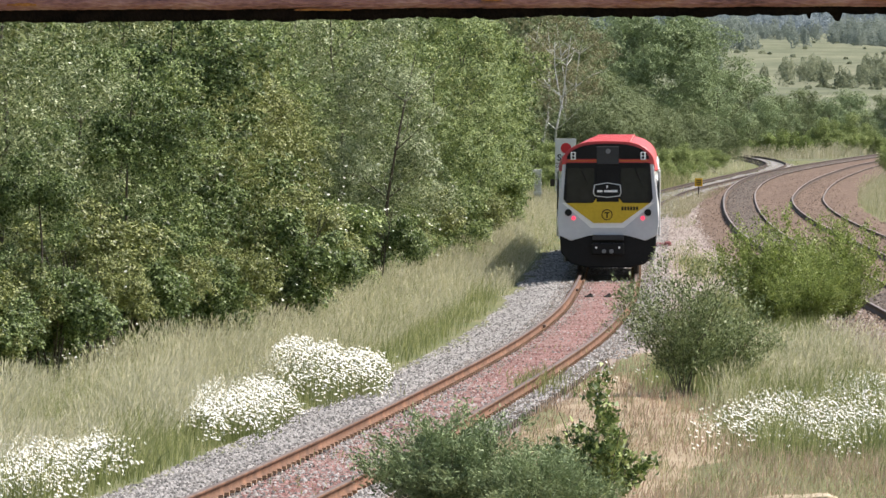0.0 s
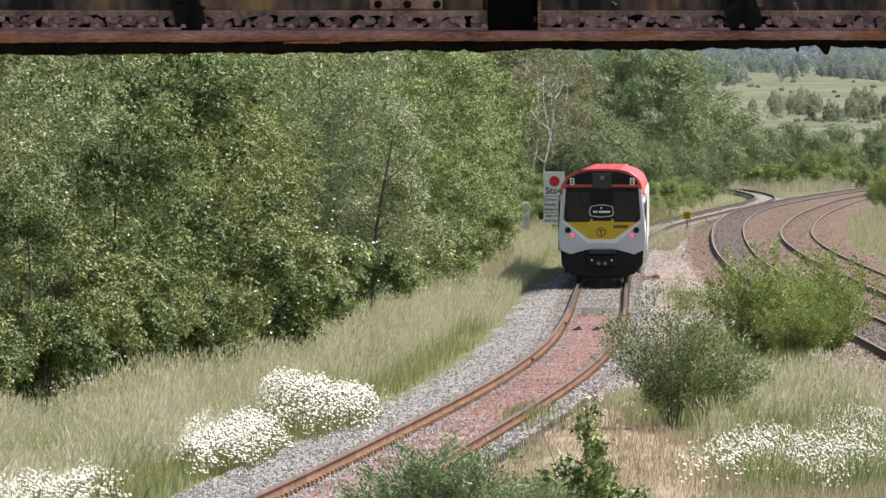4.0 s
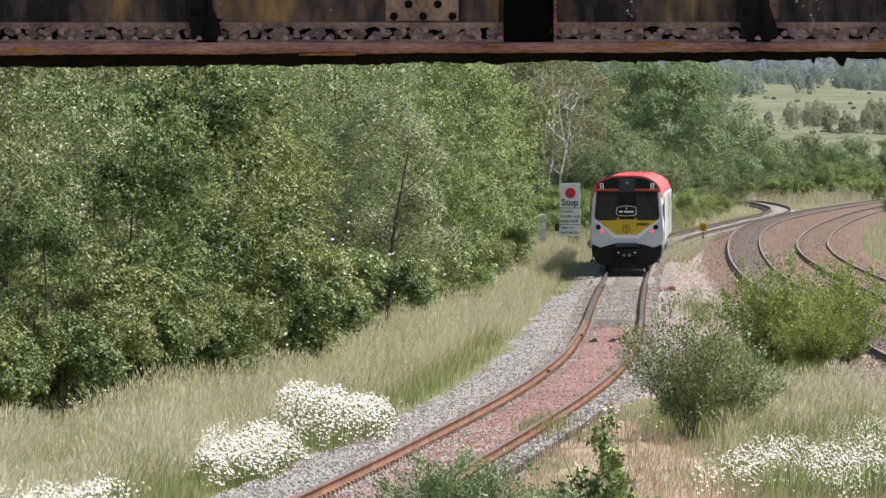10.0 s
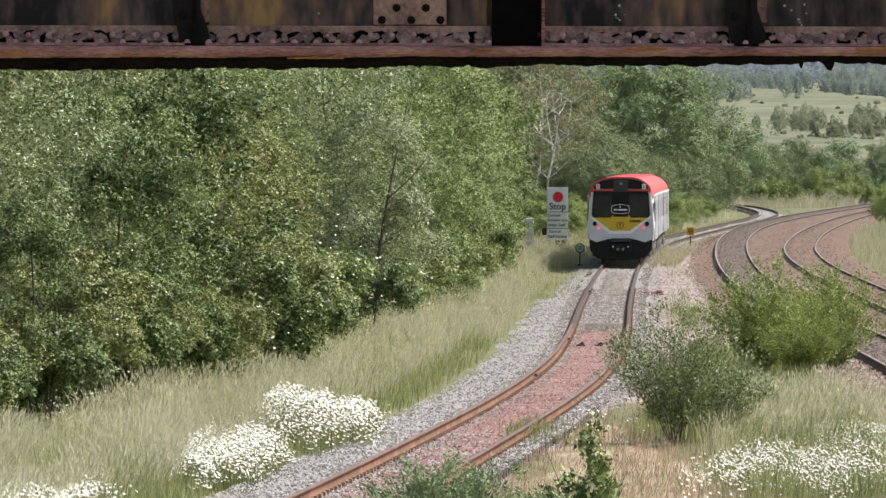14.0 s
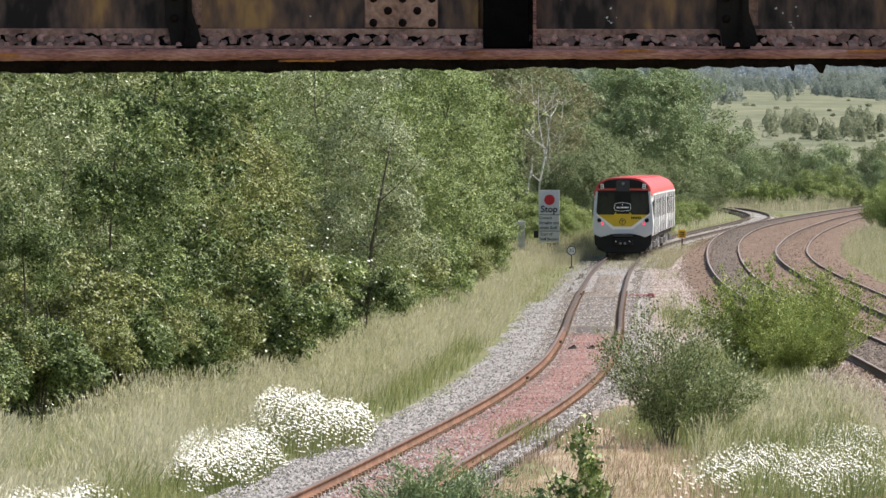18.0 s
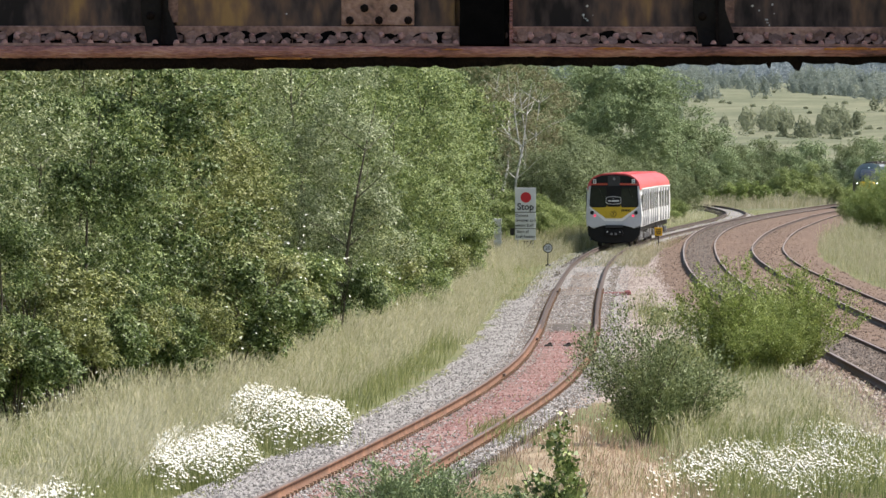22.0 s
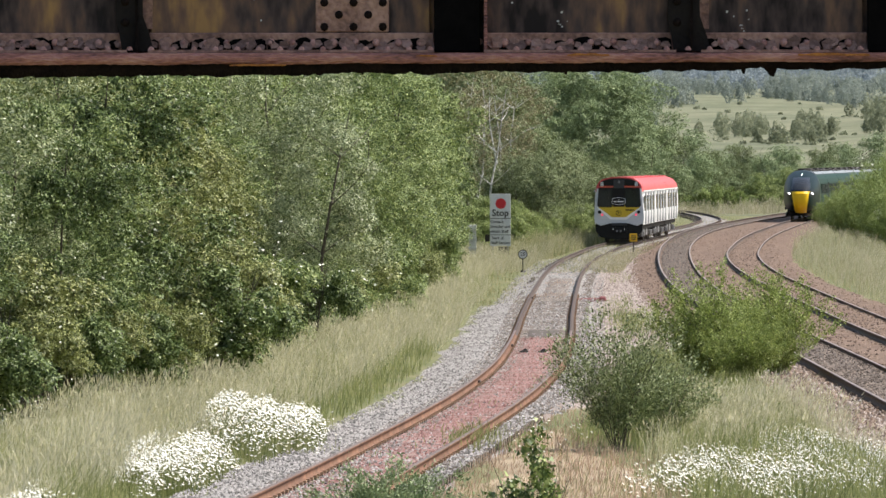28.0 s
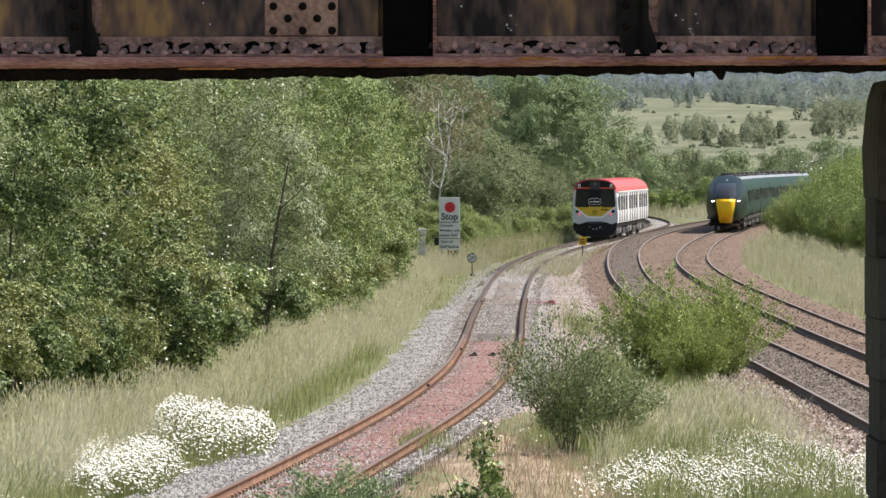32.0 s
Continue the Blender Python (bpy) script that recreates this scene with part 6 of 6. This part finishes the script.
RIVET = mesh_of(dome(0.021, 0.024), "rivet", M["rivet"])
DARK_RIVET = mesh_of(dome(0.021, 0.022), "rivet", M["black_scale"])
rq = random.Random(12)
for k in range(62):
    x = -2.95 + k * 0.1025
    if abs(x) < 0.14 or 1.93 < x < 2.22:
        continue
    s = rq.uniform(0.8, 1.15)
    share("rivet", RIVET, bridge, Matrix.LocRotScale((x + rq.uniform(-0.006, 0.006), GY + 0.146, 5.175 + rq.uniform(-0.004, 0.004)), Euler((0, rq.uniform(0, 3), 0)), (s, s, s)))
    share("rivet", RIVET, bridge, Matrix.LocRotScale((x + 0.05, GY + 0.05, 5.137), Euler((radians(-90), 0, 0)), (0.8, 0.8, 0.8)))
# riveted cover plate
part("cover_plate", box(-0.681, -0.331, GY + 0.148, GY + 0.166, 5.226, 5.72, 0.005), M["girder_plate"], bridge, "brown riveted cover plate")
for row in range(8):
    for col in range(3):
        x = -0.64 + col * 0.14 + (0.07 if row % 2 else 0.0)
        if x < -0.35:
            share("rivet", DARK_RIVET, bridge, pose(x, GY + 0.149, 5.250 + row * 0.058))
# joggled stiffeners
for x0, x1, mir in ((-1.635, -1.465, 1), (1.0, 1.195, -1)):
    w = x1 - x0
    st = part("stiffener", prism([(x0, 6.4), (x0, 5.28), (x0 + 0.02, 5.20), (x0 + 0.03, 5.13), (x1 + 0.01, 5.13), (x1 - 0.005, 5.20), (x1 - 0.045, 5.30), (x1 - 0.05, 6.4)], 0.03, "y", GY + 0.10, 0.004), M["wet_black"], bridge, "dark joggled angle stiffener")
    part("stiffener_leg", prism([(GY + 0.04, 5.13), (GY + 0.16, 5.13), (GY + 0.16, 6.4), (GY + 0.09, 6.4), (GY + 0.09, 5.32)], 0.014, "x", x0 + w * 0.55, 0.003), M["black_scale"], st)
    # lighter strip painting the light on the stiffener's rusty right edge
    part("rust_run", box(x1 - 0.045, x1 + 0.004, GY + 0.160, GY + 0.166, 5.24, 6.4), M["girder_plate"], st)
    for z in (5.27, 5.37, 5.47):
        share("rivet", DARK_RIVET, st, pose(x0 + 0.045, GY + 0.099, z))
# black blocks that paint the deep shade of the gaps in the web
for a, b in ((-0.135, 0.135), (1.935, 2.21)):
    part("cross_girder", box(a + 0.02, b - 0.03, GY + 0.08, GY + 0.19, 5.13, 6.4, 0.006), M["void"], bridge, "black block standing for the shade in a gap")
    part("gap_edge", box(b - 0.012, b + 0.004, GY + 0.06, GY + 0.17, 5.13, 6.4, 0.002), M["girder_rust"], bridge, "thin rusty edge plate")
# flat black patches on the angle iron, painting the shade behind the flakes
for k in range(64):
    x = -2.9 + 6.2 * (k + rq.uniform(-0.3, 0.3)) / 64
    if abs(x) < 0.16 or 1.9 < x < 2.24:
        continue
    w_, z_ = rq.uniform(0.03, 0.055), rq.uniform(5.186, 5.204)
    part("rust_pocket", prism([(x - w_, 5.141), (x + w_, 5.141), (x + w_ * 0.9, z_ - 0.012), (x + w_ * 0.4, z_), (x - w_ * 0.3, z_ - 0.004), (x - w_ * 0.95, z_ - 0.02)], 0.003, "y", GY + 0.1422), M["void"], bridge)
# scale flakes lying on the ledge
for k in range(150):
    x = -2.75 + 5.4 * (k + rq.uniform(-0.6, 0.6)) / 150
    r_ = rq.uniform(0.018, 0.040)
    bm = bmesh.new()
    n = rq.randint(5, 7)
    pts = [(r_ * rq.uniform(0.7, 1.2) * math.cos(6.283 * i / n), r_ * rq.uniform(0.5, 1.0) * math.sin(6.283 * i / n)) for i in range(n)]
    prism(pts, 0.014, "y", 0, 0, bm)
    ob = part("scale_flake", bm, M["flake"], bridge)
    ob.matrix_basis = pose(x, GY + rq.uniform(0.122, 0.138), 5.150 + rq.uniform(0, 0.028), rq.uniform(-22, 12), rq.uniform(-25, 25), rq.uniform(-14, 14))
# fresh orange rust where the scale has fallen off
M["fresh_rust"] = material("fresh orange rust", ((0.16, 0.06, 0.025), (0.42, 0.15, 0.03), (0.55, 0.22, 0.05)), 0.7, 9.0, 60.0, 0.5)
for x, w, z, h in ((-1.09, 0.27, 5.064, 0.010), (-2.46, 0.14, 5.088, 0.016), (0.52, 0.20, 5.112, 0.012), (1.62, 0.34, 5.112, 0.014), (-0.2, 0.10, 5.108, 0.008), (2.25, 0.12, 5.10, 0.02)):
    n = 9
    up = [(x + w * i / n, z + h * (0.5 + 0.5 * math.sin(3.14 * i / n)) * rq.uniform(0.5, 1.0)) for i in range(n + 1)]
    part("rust_patch", prism(up + [(a, z - h * 0.3 * rq.uniform(0.2, 1.0)) for a, b in reversed(up)], 0.006, "y", GY - 0.008), M["fresh_rust"], bridge, "fresh orange rust patch")
# pale chips on the web
for cx, cz, n in ((0.49, 5.27, 6), (1.34, 5.29, 9), (-0.92, 5.33, 2), (0.30, 5.40, 3)):
    for k in range(n):
        r_ = rq.uniform(0.003, 0.008)
        a_, b_ = cx + rq.gauss(0, 0.03), cz + rq.gauss(0, 0.03)
        part("paint_chip", prism([(a_ - r_, b_), (a_, b_ - r_ * 0.8), (a_ + r_ * 0.9, b_ + r_ * 0.2), (a_ + r_ * 0.1, b_ + r_)], 0.003, "y", GY + 0.1622), M["birch"], bridge)
# hanging scale
for x, d in ((-0.46, 0.014), (0.51, 0.014), (1.49, 0.030), (1.36, 0.012)):
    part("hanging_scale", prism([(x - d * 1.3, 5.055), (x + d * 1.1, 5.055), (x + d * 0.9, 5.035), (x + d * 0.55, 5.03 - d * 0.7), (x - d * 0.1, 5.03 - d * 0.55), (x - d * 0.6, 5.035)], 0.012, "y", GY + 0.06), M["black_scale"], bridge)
# deck, added out of view to shade the girder, and far girder
part("deck", box(-9, 12, GY + 0.1, GY + 3.4, 6.42, 6.7), M["girder_web"], bridge)
part("far_girder", box(-9, 12, GY + 3.0, GY + 3.4, 5.13, 6.42), M["girder_web"], bridge)
for a in (-9.6, 11.4):
    part("abutment", box(a, a + 1.2, GY - 0.2, GY + 3.8, -0.5, 5.03), M["pier_stone"], bridge, "dark stone abutment")

pier = thing("bridge_pier", "stone pier under the girder, coloured dark for shade", "pier")
course = mesh_of(box(-0.55, 0.55, -0.6, 0.6, -0.149, 0.149, 0.006), "stone_course", M["pier_stone"])
for k in range(16):
    share("stone_course", course, pier, pose(2.852 + rq.uniform(-0.010, 0.010), GY + 1.6, -0.2 + 0.30 * k, 0, 0, rq.uniform(-0.8, 0.8)))
part("capstone", prism([(2.292, 4.43), (3.4, 4.43), (3.4, 5.02), (2.34, 5.02), (2.31, 4.93), (2.285, 4.7)], 1.4, "y", GY + 0.9, 0.012), M["pier_stone"], pier, "weathered capstone")
part("pier_core", box(2.33, 3.36, GY + 1.1, GY + 2.1, -0.4, 4.75), M["pier_stone"], pier)


# ---- signs and lineside things ----
S = {
    "board": material("white sign board", ((0.62, 0.62, 0.63), (0.74, 0.74, 0.75)), 0.5, 2.0, 20.0, 0.0),
    "signred": material("sign red", ((0.52, 0.02, 0.03), (0.60, 0.03, 0.04)), 0.5),
    "ink": material("black sign ink", ((0.015, 0.015, 0.016), (0.03, 0.03, 0.03)), 0.6),
    "steel": material("galvanised steel post", ((0.25, 0.25, 0.25), (0.36, 0.36, 0.36)), 0.5, 4.0, 30.0, 0.1, metal=0.4),
    "concrete": material("weathered pale concrete", ((0.36, 0.36, 0.34), (0.58, 0.575, 0.55), (0.7, 0.69, 0.67)), 0.9, 3.0, 25.0, 0.6),
    "sandstone": material("crumbly sandy stone", ((0.24, 0.18, 0.11), (0.42, 0.34, 0.23), (0.55, 0.47, 0.35)), 0.95, 4.0, 22.0, 0.9),
    "plate": material("yellow plate", ((0.62, 0.36, 0.01), (0.75, 0.45, 0.02)), 0.5, 6.0, 30.0),
    "redpaint": material("faded red plastic", ((0.20, 0.05, 0.055), (0.30, 0.10, 0.10)), 0.6, 6.0, 30.0),
    "rubber": material("black rubber", ((0.015, 0.013, 0.012), (0.04, 0.035, 0.03)), 0.8, 6.0, 30.0),
}
FACE = Matrix.Rotation(radians(90), 4, "X")
st = thing("stop_board", "tall white stop board with red disc on steel posts", "sign", m=pose(2.03, 425, GROUND, 0, 0, -1.0))
for x in (-0.36, 0.38):
    part("post", box(x - 0.04, x + 0.04, 0.02, 0.10, 0.0, 3.15, 0.008), S["steel"], st)
panel = part("main_panel", box(-0.50, 0.50, -0.02, 0.02, 2.045, 3.22, 0.008), S["board"], st, "white panel with red disc")
part("red_disc", disc(0.02, 2.75, -0.028, 0.255, 0.008, 28), S["signred"], panel, "red stop disc")
text_mesh("stop_lettering", "Stop", 0.44, S["ink"], panel, Matrix.Translation((0.0, -0.026, 2.29)) @ FACE)
lower = part("notice_panel", box(-0.50, 0.50, -0.02, 0.02, 1.255, 2.015, 0.008), S["board"], st, "white notice panel")
for words, x, z in (("Contact", -0.17, 1.87), ("Signaller and", 0.0, 1.635), ("obtain Staff", -0.05, 1.40)):
    text_mesh("lettering", words, 0.19, S["ink"], lower, Matrix.Translation((x, -0.024, z)) @ FACE, "", 0.02)
third = part("lower_panel", box(-0.50, 0.50, -0.02, 0.02, 0.70, 1.225, 0.008), S["board"], st, "white lower notice panel")
for words, x, z in (("Start of", -0.13, 1.09), ("Staff Section", 0.0, 0.85)):
    text_mesh("lettering", words, 0.185, S["ink"], third, Matrix.Translation((x, -0.024, z)) @ FACE, "", 0.02)
for z in (1.24, 2.03):
    part("divider", box(-0.50, 0.50, -0.03, -0.018, z - 0.012, z + 0.012), S["ink"], st)
part("side_box", box(-0.74, -0.52, -0.06, 0.10, 0.92, 1.26, 0.02), S["rubber"], st, "small black box")
part("lamp_box", box(-0.1, 0.34, 0.06, 0.3, 0.3, 0.66, 0.02), S["rubber"], st, "black battery box")

tw = thing("speed_sign", "small round speed sign on a short post", "sign", m=pose(2.79, 381, GROUND))
face = part("disc", disc(0, 0.78, -0.012, 0.205, 0.02, 28), S["ink"], tw)
part("face", disc(0, 0.78, -0.018, 0.165, 0.008, 28), S["board"], face, "white sign face")
text_mesh("speed_figures", "20", 0.23, S["ink"], face, Matrix.Translation((0, -0.022, 0.78)) @ FACE, "", 0.008)
part("post", box(-0.022, 0.022, 0.005, 0.05, 0.0, 0.8, 0.004), S["rubber"], tw)
part("foot", box(-0.1, 0.12, -0.02, 0.12, 0.0, 0.09, 0.01), S["rubber"], tw)

mk = thing("marker_board", "small yellow marker board on a thin post", "sign", m=pose(9.04, 455, GROUND))
pl = part("plate", box(-0.20, 0.20, -0.015, 0.015, 0.63, 1.05, 0.006), S["plate"], mk, "yellow plate")
for z, a in ((0.90, 0.12), (0.80, 0.14), (0.71, 0.10)):
    part("lettering_bar", box(-a, a, -0.022, -0.012, z, z + 0.05), S["ink"], pl)
part("post", box(-0.025, 0.025, 0.016, 0.06, 0.0, 0.97, 0.004), S["rubber"], mk)

cab = thing("concrete_post", "pale weathered concrete post with a notched top", "post", m=pose(0.70, 425, GROUND))
part("shaft", box(-0.17, 0.17, -0.15, 0.15, 0.0, 1.45, 0.03), S["concrete"], cab)
part("head", box(-0.28, 0.20, -0.17, 0.17, 1.45, 1.73, 0.03), S["concrete"], cab)
for z in (0.5, 0.95):
    part("band", box(-0.21, 0.19, -0.17, 0.17, z, z + 0.16, 0.02), S["concrete"], cab)

hz = thing("red_duct", "faded red plastic duct lying on gravel", "duct", m=pose(4.55, 300, -0.26))
part("pipe", tube((-0.75, 0.1, 0.06), (0.25, 0, 0.07), 0.06, 0.07, 8), S["redpaint"], hz)
part("box", box(0.24, 0.48, -0.12, 0.15, 0.0, 0.19, 0.05), S["redpaint"], hz)

for x in (-0.34, 0.12):
    pd = thing("track_clamp", "small black clamp lying between the rails", "clamp", "track clamps", m=pose(float(SIDING.at(218)) + x, 218, -0.20))
    part("base", box(-0.09, 0.12, -0.2, 0.2, 0.0, 0.07, 0.02), S["rubber"], pd)
    part("jaw", prism([(-0.05, 0.06), (0.11, 0.06), (0.06, 0.13), (0.0, 0.10)], 0.14, "y", -0.05, 0.01), S["rubber"], pd)

slab = thing("stone_slab", "pale sandy stone slab half sunk in dry grass", "stone", m=pose(3.35, 108.5, GROUND))
part("slab_top", prism([(-0.58, 0.0), (-0.46, 0.045), (-0.22, 0.085), (0.08, 0.08), (0.38, 0.11), (0.52, 0.06), (0.60, 0.0)], 0.9, "y", -0.45, 0.02), S["sandstone"], slab)
pole = thing("distant_pole", "slim pale pole above the verge bushes", "pole", m=pose(30.6, 620, GROUND))
part("shaft", tube((0, 0, 0), (0, 0, 6.2), 0.07, 0.045, 8), S["concrete"], pole)
part("cap", box(-0.08, 0.08, -0.08, 0.08, 6.18, 6.3, 0.02), S["steel"], pole)


# flowers on the verge bushes and thicket
def umbels(name, spots, n, label, seed, size=0.07):
    """Flat flower heads standing out of the foliage."""
    r = np.random.RandomState(seed)
    P = []
    for x, y, z, s in spots:
        P.append(np.array([x, y, z]) + r.normal(0, 1, (n, 3)) * np.array([s, s, s * 0.5]))
    P = np.concatenate(P)
    A = unit(r.normal(0, 1, (len(P), 3)) * np.array([1, 1, 0.3]))
    Nn = unit(r.normal(0, 0.3, (len(P), 3)) + np.array([0.3, -0.5, 0.9]))
    V, F = kites(P, A, unit(np.cross(A, Nn)), size * r.uniform(0.6, 1.3, len(P)), 0.85)
    return tagged(new(name, raw(name, V, F, [M["umbel"]])), label, "flowers", kind="stuff")


umbels("elder_blossom", ((23.0, 477.5, 1.45, 0.35), (23.7, 478, 1.5, 0.3), (24.3, 477, 1.3, 0.3), (23.4, 478, 2.1, 0.25), (23.0, 508, 4.3, 0.35)), 16, "cream elder blossom on the verge bush", 1, 0.14)
umbels("dog_rose_blossom", ((-4.5, 205, 2.9, 0.7), (-4.9, 205, 2.3, 0.5), (-3.6, 215, 1.6, 0.7), (-6.0, 186, 1.0, 0.9), (-2.2, 240, 1.6, 0.5), (-8.0, 166, 0.9, 0.8), (-5.2, 198, 1.9, 0.9), (-3.2, 228, 1.4, 0.9)), 20, "small white dog roses in the thicket", 2, 0.075)

# fishplates at the rail joints
for y, sd in ((222, -1), (206, 1), (186, -1), (168, 1), (262, 1), (298, -1)):
    part("fishplate", box(-0.03, 0.03, -0.28, 0.28, -0.11, -0.05, 0.01), M["rail_dark"], siding).matrix_basis = pose(float(SIDING.at(y)) + sd * 0.725 - (0.0 if sd > 0 else -0.055), y, 0, 0, 0, -math.degrees(math.atan(float(SIDING.slope(y)))))

# sleepers of the siding, each a piece of its own
sleepers(siding, SIDING, np.arange(98, 308, 0.7), sleeper_mesh(2.55, M["sleeper"]))


# ---- what moves ----
def motions():
    """The two trains along their tracks."""
    move_trains()


motions()
